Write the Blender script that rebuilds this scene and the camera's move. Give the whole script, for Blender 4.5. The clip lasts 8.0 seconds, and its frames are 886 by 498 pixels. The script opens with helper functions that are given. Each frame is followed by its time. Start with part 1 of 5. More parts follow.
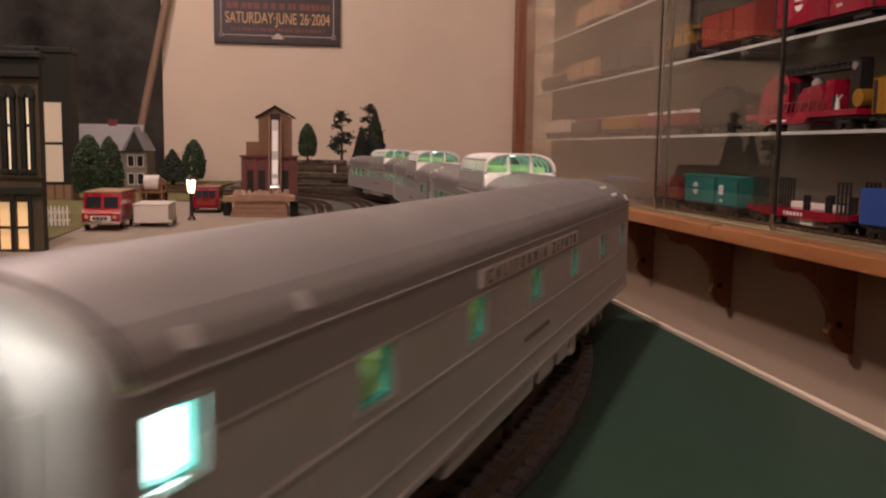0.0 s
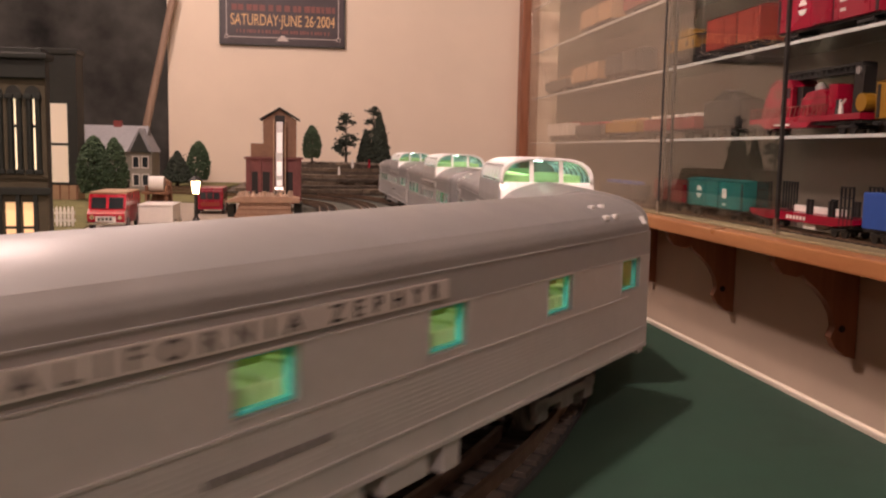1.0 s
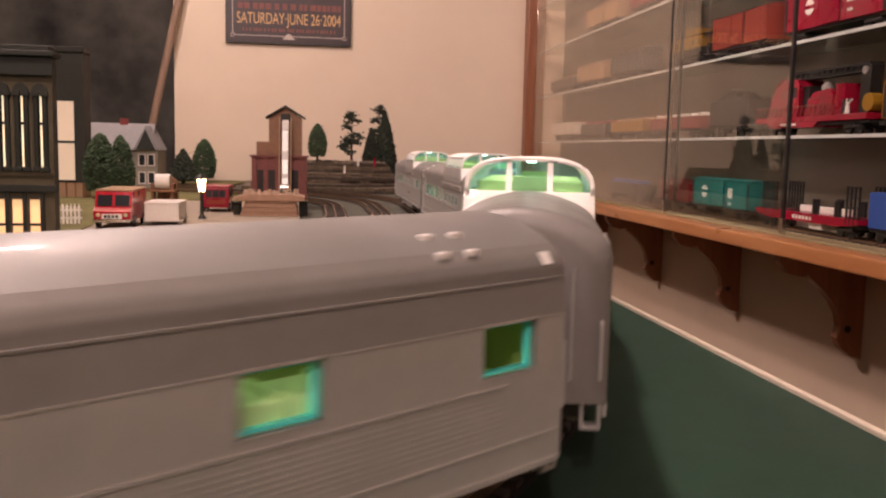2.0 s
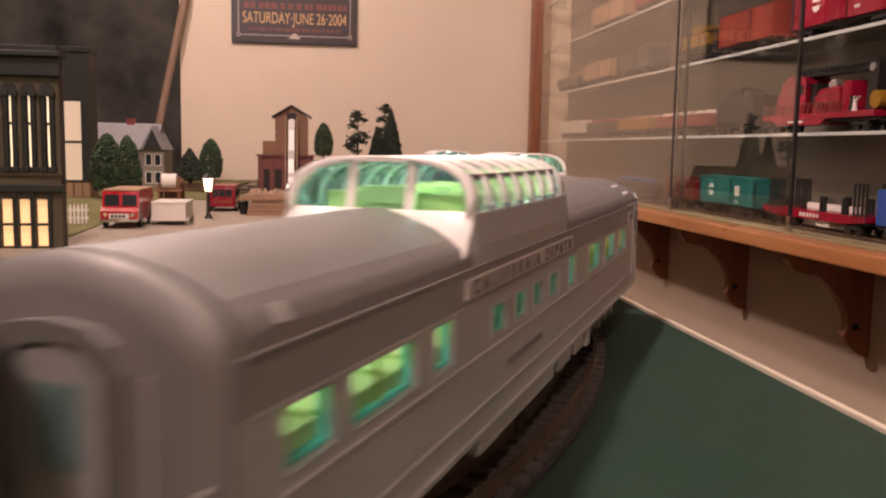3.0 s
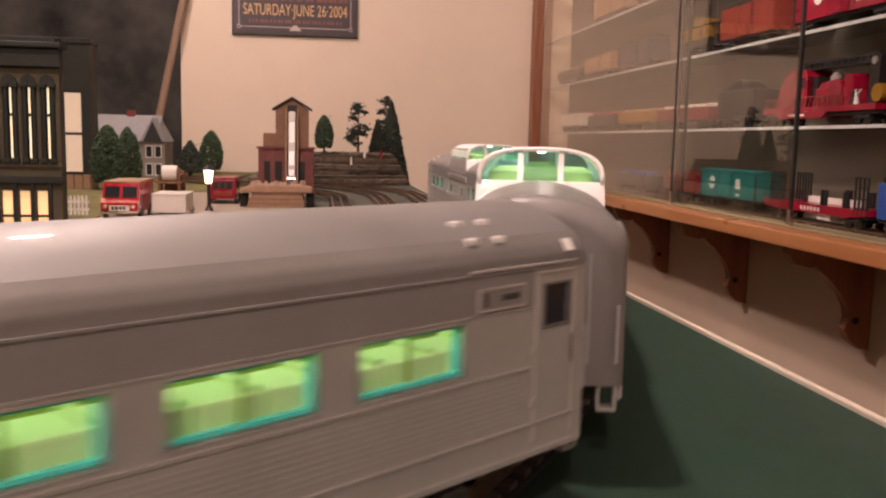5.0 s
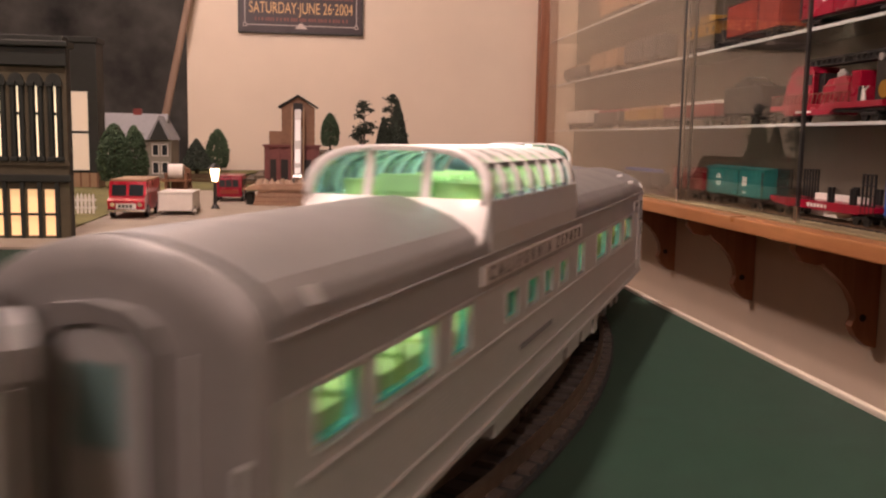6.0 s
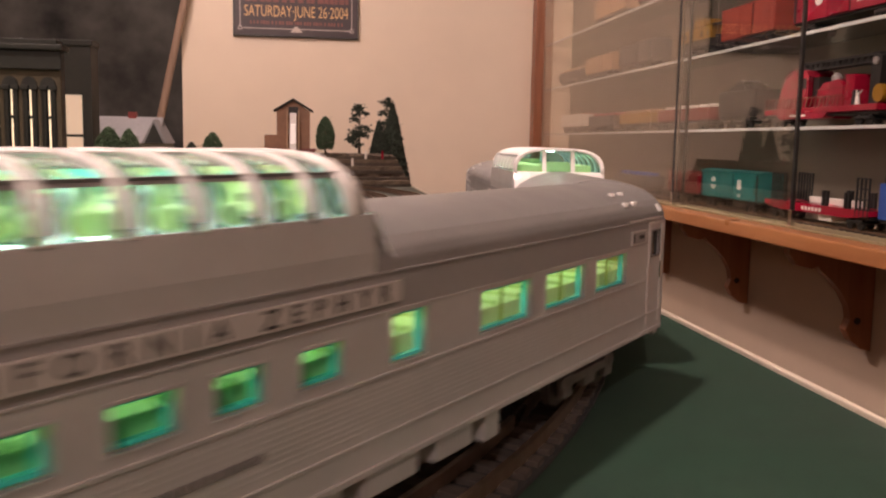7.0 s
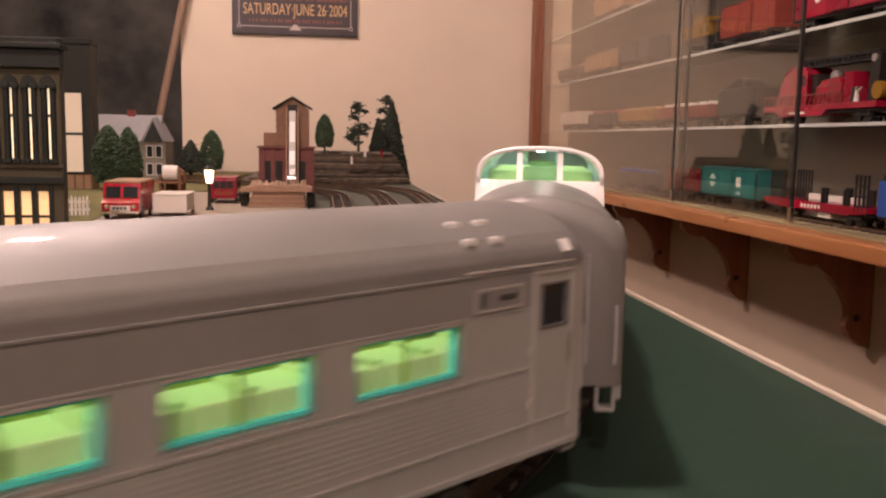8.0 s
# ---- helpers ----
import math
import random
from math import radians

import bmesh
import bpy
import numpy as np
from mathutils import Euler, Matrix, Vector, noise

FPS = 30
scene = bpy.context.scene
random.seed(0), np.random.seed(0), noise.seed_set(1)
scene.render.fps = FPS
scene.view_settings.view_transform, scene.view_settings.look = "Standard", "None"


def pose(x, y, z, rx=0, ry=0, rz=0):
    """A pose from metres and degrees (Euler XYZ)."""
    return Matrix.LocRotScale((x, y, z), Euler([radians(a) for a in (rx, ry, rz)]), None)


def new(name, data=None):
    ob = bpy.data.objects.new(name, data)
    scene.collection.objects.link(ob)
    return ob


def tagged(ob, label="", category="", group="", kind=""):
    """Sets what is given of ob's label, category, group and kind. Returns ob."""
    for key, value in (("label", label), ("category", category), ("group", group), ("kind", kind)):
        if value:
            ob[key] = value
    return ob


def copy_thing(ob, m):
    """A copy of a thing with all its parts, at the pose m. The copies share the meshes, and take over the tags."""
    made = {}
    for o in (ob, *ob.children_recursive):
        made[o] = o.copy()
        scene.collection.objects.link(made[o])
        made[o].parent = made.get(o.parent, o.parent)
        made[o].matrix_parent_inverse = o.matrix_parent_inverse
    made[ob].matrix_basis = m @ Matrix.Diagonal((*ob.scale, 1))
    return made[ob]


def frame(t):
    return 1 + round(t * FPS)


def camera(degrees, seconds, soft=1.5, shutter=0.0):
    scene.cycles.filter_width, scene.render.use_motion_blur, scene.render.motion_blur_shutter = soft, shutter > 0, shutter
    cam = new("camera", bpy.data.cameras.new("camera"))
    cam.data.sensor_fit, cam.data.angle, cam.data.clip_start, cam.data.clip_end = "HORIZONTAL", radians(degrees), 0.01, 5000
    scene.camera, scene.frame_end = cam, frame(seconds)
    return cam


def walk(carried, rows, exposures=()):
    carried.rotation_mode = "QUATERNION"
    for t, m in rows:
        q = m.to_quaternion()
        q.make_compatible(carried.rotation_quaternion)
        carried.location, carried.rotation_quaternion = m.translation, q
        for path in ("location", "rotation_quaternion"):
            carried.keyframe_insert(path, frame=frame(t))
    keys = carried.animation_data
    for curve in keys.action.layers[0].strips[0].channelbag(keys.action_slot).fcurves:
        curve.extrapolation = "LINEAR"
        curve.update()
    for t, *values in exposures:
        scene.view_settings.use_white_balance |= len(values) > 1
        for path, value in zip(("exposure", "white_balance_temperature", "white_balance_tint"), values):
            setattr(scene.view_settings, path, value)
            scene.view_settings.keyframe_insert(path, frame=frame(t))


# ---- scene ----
# ---- camera ----
# seconds, eye offset (mm), turn to the right, tilt up, roll (degrees)
EYE = (0.0, 0.0, 0.119)
WALK = [
    (0.0, 0.3, 4.5, 0.9, 9.10, -6.49, 0.82), (0.5, 0.6, 0.2, 0.4, 8.93, -6.38, 0.93), (1.0, 0.5, 0.3, 0.8, 8.85, -6.33, 1.08),
    (1.5, 0.3, -0.5, 0.6, 8.74, -6.37, 1.24), (3.0, 0.3, -0.4, 0.2, 8.11, -6.49, 1.04), (3.5, 0.1, -0.2, 0.4, 8.27, -6.61, 1.20),
    (4.0, 0.3, -0.1, 0.1, 8.28, -6.67, 1.15), (4.5, 0.0, 0.0, 0.0, 8.26, -6.81, 1.20), (6.0, 0.4, -0.4, -0.3, 7.70, -7.11, 1.05),
    (6.5, 0.2, -0.2, -0.1, 7.75, -7.02, 1.13), (7.0, 0.5, -0.4, 0.3, 8.00, -6.90, 1.06), (7.5, 0.1, -0.9, 0.3, 8.13, -6.91, 1.07),
    (8.0, 0.4, -1.0, 0.5, 8.04, -7.05, 0.98)]


def seat_camera(row):
    t, dx, dy, dz, turn, tilt, roll = row
    m = pose(EYE[0] + dx / 1000, EYE[1] + dy / 1000, EYE[2] + dz / 1000, 90 + tilt, 0, -turn)
    return t, m @ pose(0, 0, 0, 0, 0, roll)


cam = camera(53.4, 8.0, soft=2.2, shutter=0.9)
walk(cam, [seat_camera(r) for r in WALK], exposures=[(0.0, -0.28), (0.3, -0.10), (0.6, 0.24), (1.0, 0.36), (8.0, 0.34)])

# ---- world and lights ----
world = bpy.data.worlds.new("room_dusk")
scene.world = world
world.use_nodes = True
world.node_tree.nodes["Background"].inputs[0].default_value = (1.0, 0.82, 0.66, 1)
world.node_tree.nodes["Background"].inputs[1].default_value = 0.02


def bulb(name, x, y, z, watts, size, colour=(1.0, 0.742, 0.685)):
    data = bpy.data.lights.new(name, "POINT")
    data.energy, data.shadow_soft_size, data.color = watts, size, colour
    ob = new(name, data)
    ob.location = (x, y, z)
    return ob


CEILING = 1.45
BULBS = [(-0.285, 0.325), (-0.235, 0.325)]
for bx, by in BULBS:
    bulb("ceiling_bulb", bx, by, CEILING - 0.14, 22.5, 0.014)
LAMPS = [(-0.5, 2.0, 31.0), (-0.35, -1.4, 40.0), (-2.3, 1.0, 4.0)]
for bx, by, watts in LAMPS:
    bulb("ceiling_bulb", bx, by, CEILING - 0.20, watts, 0.05)

# ---- materials ----


def material(name, colour, rough=0.6, metal=0.0, vary=0.12, scale=40.0, bump=0.0, bump_scale=200.0, coat=0.0, random_tint=0.0, island=0.0):
    m = bpy.data.materials.new(name)
    m.use_nodes = True
    n, k = m.node_tree.nodes, m.node_tree.links
    b = n["Principled BSDF"]
    b.inputs["Roughness"].default_value, b.inputs["Metallic"].default_value = rough, metal
    b.inputs["Coat Weight"].default_value = coat
    tc = n.new("ShaderNodeTexCoord")
    t1, t2 = n.new("ShaderNodeTexNoise"), n.new("ShaderNodeTexNoise")
    t1.inputs["Scale"].default_value, t1.inputs["Detail"].default_value = scale, 6
    t2.inputs["Scale"].default_value, t2.inputs["Detail"].default_value = scale / 7, 3
    for t in (t1, t2):
        k.new(tc.outputs["Object"], t.inputs["Vector"])
    add = n.new("ShaderNodeMath")
    add.operation = "ADD"
    k.new(t1.outputs["Fac"], add.inputs[0])
    k.new(t2.outputs["Fac"], add.inputs[1])
    value = add.outputs[0]
    if random_tint or island:
        inf = n.new("ShaderNodeObjectInfo") if random_tint else n.new("ShaderNodeNewGeometry")
        mad = n.new("ShaderNodeMath")
        mad.operation = "MULTIPLY_ADD"
        mad.inputs[1].default_value = random_tint or island
        k.new(inf.outputs["Random" if random_tint else "Random Per Island"], mad.inputs[0])
        k.new(value, mad.inputs[2])
        value = mad.outputs[0]
    ramp = n.new("ShaderNodeMapRange")
    ramp.inputs["From Min"].default_value, ramp.inputs["From Max"].default_value = 0.6, 1.4
    ramp.inputs["To Min"].default_value, ramp.inputs["To Max"].default_value = 1 - vary, 1 + vary
    ramp.clamp = False
    k.new(value, ramp.inputs["Value"])
    mul = n.new("ShaderNodeVectorMath")
    mul.operation = "MULTIPLY"
    mul.inputs[0].default_value = colour[:3]
    k.new(ramp.outputs["Result"], mul.inputs[1])
    k.new(mul.outputs[0], b.inputs["Base Color"])
    rr = n.new("ShaderNodeMapRange")
    rr.inputs["From Min"].default_value, rr.inputs["From Max"].default_value = 0.3, 0.7
    rr.inputs["To Min"].default_value, rr.inputs["To Max"].default_value = max(0.02, rough - 0.08), min(1, rough + 0.08)
    k.new(t2.outputs["Fac"], rr.inputs["Value"])
    k.new(rr.outputs["Result"], b.inputs["Roughness"])
    if bump:
        t3, bp = n.new("ShaderNodeTexNoise"), n.new("ShaderNodeBump")
        t3.inputs["Scale"].default_value, t3.inputs["Detail"].default_value = bump_scale, 4
        k.new(tc.outputs["Object"], t3.inputs["Vector"])
        bp.inputs["Strength"].default_value, bp.inputs["Distance"].default_value = bump, 0.002
        k.new(t3.outputs["Fac"], bp.inputs["Height"])
        k.new(bp.outputs["Normal"], b.inputs["Normal"])
    return m


def wood(name, light, dark, rough=0.45, axis=1, scale=30.0):
    m = material(name, light, rough, 0, 0.1, scale)
    n, k = m.node_tree.nodes, m.node_tree.links
    b = n["Principled BSDF"]
    tc, mp, w = n.new("ShaderNodeTexCoord"), n.new("ShaderNodeMapping"), n.new("ShaderNodeTexNoise")
    s = [scale, scale, scale]
    s[axis] = scale / 14
    mp.inputs["Scale"].default_value = s
    w.inputs["Scale"].default_value, w.inputs["Detail"].default_value, w.inputs["Distortion"].default_value = 1.0, 8, 0.6
    mix = n.new("ShaderNodeValToRGB")
    mix.color_ramp.elements[0].position, mix.color_ramp.elements[1].position = 0.35, 0.68
    mix.color_ramp.elements[0].color, mix.color_ramp.elements[1].color = (*dark, 1), (*light, 1)
    k.new(tc.outputs["Object"], mp.inputs["Vector"])
    k.new(mp.outputs["Vector"], w.inputs["Vector"])
    k.new(w.outputs["Fac"], mix.inputs["Fac"])
    k.new(mix.outputs["Color"], b.inputs["Base Color"])
    return m


def glass(name, colour=(1, 1, 1), rough=0.0, ior=1.45, clear=1.0):
    m = bpy.data.materials.new(name)
    m.use_nodes = True
    b = m.node_tree.nodes["Principled BSDF"]
    b.inputs["Base Color"].default_value = (*colour, 1)
    b.inputs["Roughness"].default_value, b.inputs["IOR"].default_value = rough, ior
    b.inputs["Transmission Weight"].default_value = clear
    return m


def glow(name, colour, strength):
    m = bpy.data.materials.new(name)
    m.use_nodes = True
    b = m.node_tree.nodes["Principled BSDF"]
    b.inputs["Base Color"].default_value = (*colour, 1)
    b.inputs["Emission Color"].default_value = (*colour, 1)
    b.inputs["Emission Strength"].default_value = strength
    return m


M = {
    "plaster": material("plaster", (0.79, 0.675, 0.54), 0.85, 0, 0.04, 9, 0.12, 160),
    "tan_plaster": material("tan_plaster", (0.69, 0.555, 0.42), 0.85, 0, 0.05, 9, 0.12, 160),
    # Dark tones for the unseen ceiling and walls, chosen to weaken bounced light.
    "ceiling": material("bounce_dimming_ceiling", (0.34, 0.29, 0.23), 0.9, 0, 0.04, 8),
    "dim_wood": wood("dim_wall_wood", (0.30, 0.18, 0.10), (0.20, 0.115, 0.062), 0.5, 2, 12),
    "floor": material("carpet", (0.16, 0.13, 0.11), 0.95, 0, 0.2, 60, 0.4, 300),
    "dark": material("dark_backdrop", (0.062, 0.060, 0.053), 0.9, 0, 1.15, 8.0, 0.2, 40),
    "felt": material("green_felt", (0.0088, 0.0365, 0.0205), 0.95, 0, 0.22, 70, 0.5, 1500),
    "edge": material("edge_strip", (0.62, 0.54, 0.44), 0.6, 0, 0.06, 60),
    "ledge": wood("ledge_oak", (0.58, 0.27, 0.11), (0.42, 0.17, 0.065), 0.35, 1, 40),
    "bracket": wood("bracket_wood", (0.40, 0.17, 0.085), (0.28, 0.11, 0.052), 0.4, 2, 50),
    "trim": wood("trim_wood", (0.30, 0.11, 0.05), (0.2, 0.07, 0.03), 0.4, 2, 50),
    "stick": wood("stick_wood", (0.36, 0.25, 0.18), (0.25, 0.165, 0.115), 0.6, 2, 40),
    "case_glass": glass("case_glass", (0.80, 0.80, 0.75)),
    # Tan tint and slight milkiness imitate the hazy wall reflection on the far door.
    "hazed_glass": glass("hazed_case_glass", (0.80, 0.725, 0.63), 0.0, 1.5, 0.955),
    "shelf_glass": glass("shelf_glass", (0.80, 0.93, 0.88), 0.02),
    "shelf_edge": material("frosted_edge", (0.62, 0.66, 0.64), 0.35, 0, 0.05, 60),
    "black": material("black_plastic", (0.018, 0.017, 0.016), 0.4, 0, 0.2, 120),
    "chrome": material("chrome", (0.75, 0.75, 0.74), 0.18, 1.0, 0.04, 200),
    "case_back": material("case_back", (0.21, 0.172, 0.128), 0.8, 0, 0.05, 12),
    "ballast_mat": material("display_mat", (0.33, 0.27, 0.15), 0.9, 0, 0.2, 200, 0.4, 900),
    "silver": material("silver_paint", (0.535, 0.53, 0.52), 0.46, 0.40, 0.05, 300, 0.04, 1500, coat=0.05),
    # Roof silver lowered well below the sides to hold back the overhead light.
    "silver_roof": material("dimmed_roof_silver", (0.245, 0.242, 0.238), 0.50, 0.38, 0.04, 300, 0.03, 1500, coat=0.06),
    # Two darkened silvers: shading and dark reflections put into the colour of smooth panels.
    "silver_band": material("darkened_silver_paint", (0.245, 0.237, 0.231), 0.5, 0.3, 0.05, 300, 0.04, 1500),
    "silver_letter": material("letter_panel_dimmed_silver", (0.325, 0.318, 0.311), 0.5, 0.3, 0.05, 300, 0.04, 1500),
    "silver_pale": material("pale_silver_paint", (0.90, 0.89, 0.87), 0.3, 0.05, 0.04, 120),
    "letterboard": material("letterboard", (0.60, 0.575, 0.55), 0.4, 0.35, 0.05, 200),
    "lettering": material("black_lettering", (0.03, 0.028, 0.028), 0.5, 0, 0.1, 300),
    "diaphragm": material("grey_rubber", (0.17, 0.165, 0.16), 0.6, 0, 0.15, 200),
    "truck_metal": material("dark_metal", (0.10, 0.096, 0.09), 0.5, 0.5, 0.2, 200),
    "truck_silver": material("weathered_truck_silver", (0.24, 0.23, 0.22), 0.45, 0.5, 0.25, 200),
    "aqua": glass("aqua_plastic", (0.58, 0.93, 0.95), 0.05, 1.35),
    "smoke": glass("smoked_plastic", (0.52, 0.60, 0.56), 0.12, 1.4, 0.8),
    "aqua_dark": glass("dark_aqua_plastic", (0.36, 0.70, 0.58), 0.12, 1.3),
    "pale_lime": material("pale_lime_seat", (0.64, 0.71, 0.30), 0.6, 0, 0.1, 150),
    "window_plastic": glass("window_plastic", (0.84, 0.98, 0.93), 0.05, 1.25),
    "aqua_rim": material("aqua_rim_plastic", (0.12, 0.74, 0.68), 0.2, 0, 0.1, 200, coat=0.4),
    "dome_lamp": glow("dome_lamp_strip", (1.0, 0.97, 0.82), 9.0),
    # Seats paler and lining darker in colour, imitating seats lit from above.
    "lime": material("lime_upholstery", (0.60, 0.74, 0.34), 0.6, 0, 0.12, 150),
    "lime_wall": material("darkened_lime_lining", (0.30, 0.40, 0.085), 0.6, 0, 0.12, 60),
    "table_white": material("dining_table_top", (0.70, 0.82, 0.50), 0.5, 0, 0.05, 200),
    "lamp_strip": glow("car_lamp_strip", (1.0, 0.97, 0.82), 6.2),
    "lamp_strip_dim": glow("dim_car_lamp_strip", (1.0, 0.97, 0.82), 1.8),
    "vestibule_lamp": glow("vestibule_lamp", (0.86, 1.0, 1.0), 6.5),
    "rim_glow_disc": glow("rim_glow_disc", (1.0, 0.96, 0.86), 160.0),
    "rail": material("rail_steel", (0.30, 0.21, 0.15), 0.35, 0.85, 0.25, 150),
    "tie": material("tie_brown", (0.045, 0.036, 0.030), 0.8, 0, 0.25, 300, island=0.5),
    "roadbed": material("roadbed", (0.022, 0.022, 0.022), 0.9, 0, 0.3, 300, 0.5, 1200),
    "pave": material("pavement_tan", (0.34, 0.29, 0.23), 0.85, 0, 0.15, 40, 0.2, 500),
    "grass": material("scatter_grass", (0.17, 0.16, 0.06), 0.95, 0, 0.4, 60, 0.6, 700),
    "scrub": material("grey_ground", (0.10, 0.105, 0.085), 0.95, 0, 0.35, 40, 0.6, 500),
    "rock": material("slate_rock", (0.115, 0.093, 0.072), 0.9, 0, 0.45, 45, 0.8, 260),
    "rock_light": material("pale_slate_rock", (0.19, 0.15, 0.11), 0.9, 0, 0.5, 60, 0.8, 260),
    "leaf": material("dark_foliage", (0.035, 0.062, 0.030), 0.8, 0, 0.3, 120, island=0.9),
    "leaf_black": material("black_foliage", (0.020, 0.028, 0.018), 0.85, 0, 0.3, 120, island=0.9),
    "bark": material("bark", (0.07, 0.05, 0.035), 0.9, 0, 0.3, 200),
    "red": material("red_enamel", (0.29, 0.004, 0.026), 0.28, 0, 0.08, 120, coat=0.3),
    "maroon": material("maroon_brick", (0.20, 0.035, 0.03), 0.6, 0, 0.2, 120),
    "block_tan": material("block_tan_plastic", (0.36, 0.22, 0.145), 0.55, 0, 0.25, 120, 0.2, 400),
    "pale_tan": material("pale_tan_plastic", (0.46, 0.33, 0.24), 0.35, 0, 0.2, 150),
    "tower_maroon": material("faded_maroon_plastic", (0.19, 0.062, 0.055), 0.55, 0, 0.25, 160),
    "tower_brown": material("faded_brown_plastic", (0.25, 0.135, 0.08), 0.6, 0, 0.2, 200),
    "teal": material("teal_enamel", (0.012, 0.17, 0.16), 0.4, 0, 0.1, 120),
    "blue": material("blue_enamel", (0.03, 0.09, 0.36), 0.4, 0, 0.1, 120),
    "yellow": material("yellow_enamel", (0.30, 0.155, 0.012), 0.4, 0, 0.1, 120),
    "orange": material("orange_enamel", (0.26, 0.028, 0.012), 0.45, 0, 0.1, 120),
    "grey": material("grey_enamel", (0.055, 0.055, 0.052), 0.5, 0, 0.15, 120),
    "white": material("white_plastic", (0.74, 0.70, 0.64), 0.45, 0, 0.05, 150),
    "tan": material("tan_plastic", (0.40, 0.26, 0.15), 0.55, 0, 0.12, 120),
    "brown": wood("brown_boards", (0.26, 0.13, 0.065), (0.16, 0.07, 0.035), 0.6, 2, 160),
    "stone": material("olive_stone", (0.080, 0.066, 0.038), 0.8, 0, 0.2, 80, 0.3, 600),
    "stone_dark": material("dark_green_trim", (0.015, 0.018, 0.013), 0.6, 0, 0.2, 100),
    "shingle": material("grey_shingle", (0.26, 0.26, 0.27), 0.8, 0, 0.12, 120, 0.3, 600),
    "clapboard": material("grey_clapboard", (0.26, 0.24, 0.20), 0.7, 0, 0.12, 120),
    "lit_window": glow("lit_window", (1.0, 0.78, 0.50), 0.8),
    "lit_shop": glow("lit_shop_window", (1.0, 0.62, 0.30), 0.6),
    "pale_blind": glow("backlit_blind", (0.80, 0.66, 0.50), 0.20),
    "lamp_glass": glow("lantern_glow", (1.0, 0.66, 0.36), 7.0),
    "poster": material("poster_print", (0.045, 0.030, 0.034), 0.5, 0, 0.25, 30),
    "poster_gold": material("poster_gold", (0.72, 0.44, 0.20), 0.6, 0, 0.1, 60),
    "poster_red": material("poster_dull_red", (0.20, 0.07, 0.06), 0.6, 0, 0.2, 60),
    "poster_line": material("poster_line", (0.58, 0.50, 0.45), 0.6, 0, 0.1, 60),
    "dull_silver": material("dull_silver", (0.42, 0.40, 0.38), 0.45, 0.6, 0.2, 150),
    "dark_glass": material("dark_glazing", (0.03, 0.035, 0.04), 0.1, 0, 0.1, 60),
}

# ---- mesh helpers ----


def part(name, bm, mat, parent=None, label=""):
    me = bpy.data.meshes.new(name)
    bmesh.ops.recalc_face_normals(bm, faces=bm.faces)
    bm.to_mesh(me)
    bm.free()
    me.materials.append(M[mat] if isinstance(mat, str) else mat)
    ob = new(name, me)
    ob.parent = parent
    return tagged(ob, label)


def thing(name, at, label, category, group="", kind="", rz=0.0):
    ob = new(name)
    ob.matrix_basis = pose(*at, 0, 0, rz)
    ob.empty_display_size = 0.02
    return tagged(ob, label, category, group, kind)


def add_box(bm, x0, x1, y0, y1, z0, z1, bevel=0.0):
    v = [bm.verts.new(c) for c in ((x0, y0, z0), (x1, y0, z0), (x1, y1, z0), (x0, y1, z0), (x0, y0, z1), (x1, y0, z1), (x1, y1, z1), (x0, y1, z1))]
    fs = [bm.faces.new([v[i] for i in q]) for q in ((0, 3, 2, 1), (4, 5, 6, 7), (0, 1, 5, 4), (1, 2, 6, 5), (2, 3, 7, 6), (3, 0, 4, 7))]
    if bevel:
        es = list({e for f in fs for e in f.edges})
        bmesh.ops.bevel(bm, geom=es, offset=bevel, segments=2, affect="EDGES", profile=0.6)
    return bm


def box(x0, x1, y0, y1, z0, z1, bevel=0.0):
    return add_box(bmesh.new(), x0, x1, y0, y1, z0, z1, bevel)


def add_prism(bm, outline, d0, d1, axis="y"):
    """Extrude an outline of (a, b) pairs along an axis: y: (x, z); x: (y, z); z: (x, y)."""
    put = {"y": lambda a, b, d: (a, d, b), "x": lambda a, b, d: (d, a, b), "z": lambda a, b, d: (a, b, d)}[axis]
    lo, hi = [bm.verts.new(put(a, b, d0)) for a, b in outline], [bm.verts.new(put(a, b, d1)) for a, b in outline]
    bm.faces.new(lo)
    bm.faces.new(hi[::-1])
    n = len(outline)
    for i in range(n):
        bm.faces.new((lo[i], hi[i], hi[(i + 1) % n], lo[(i + 1) % n]))
    return bm


def prism(outline, d0, d1, axis="y"):
    return add_prism(bmesh.new(), outline, d0, d1, axis)


def add_rod(bm, p, q, r0, r1=None, sides=10):
    p, q = Vector(p), Vector(q)
    r1 = r0 if r1 is None else r1
    d = (q - p).normalized()
    a = d.orthogonal().normalized()
    b = d.cross(a)
    rings = [[bm.verts.new(c + (a * math.cos(k) + b * math.sin(k)) * r) for k in (2 * math.pi * i / sides for i in range(sides))] for c, r in ((p, r0), (q, r1))]
    for i in range(sides):
        j = (i + 1) % sides
        bm.faces.new((rings[0][i], rings[0][j], rings[1][j], rings[1][i]))
    bm.faces.new(rings[0][::-1])
    bm.faces.new(rings[1])
    return bm


def rod(p, q, r0, r1=None, sides=10):
    return add_rod(bmesh.new(), p, q, r0, r1, sides)


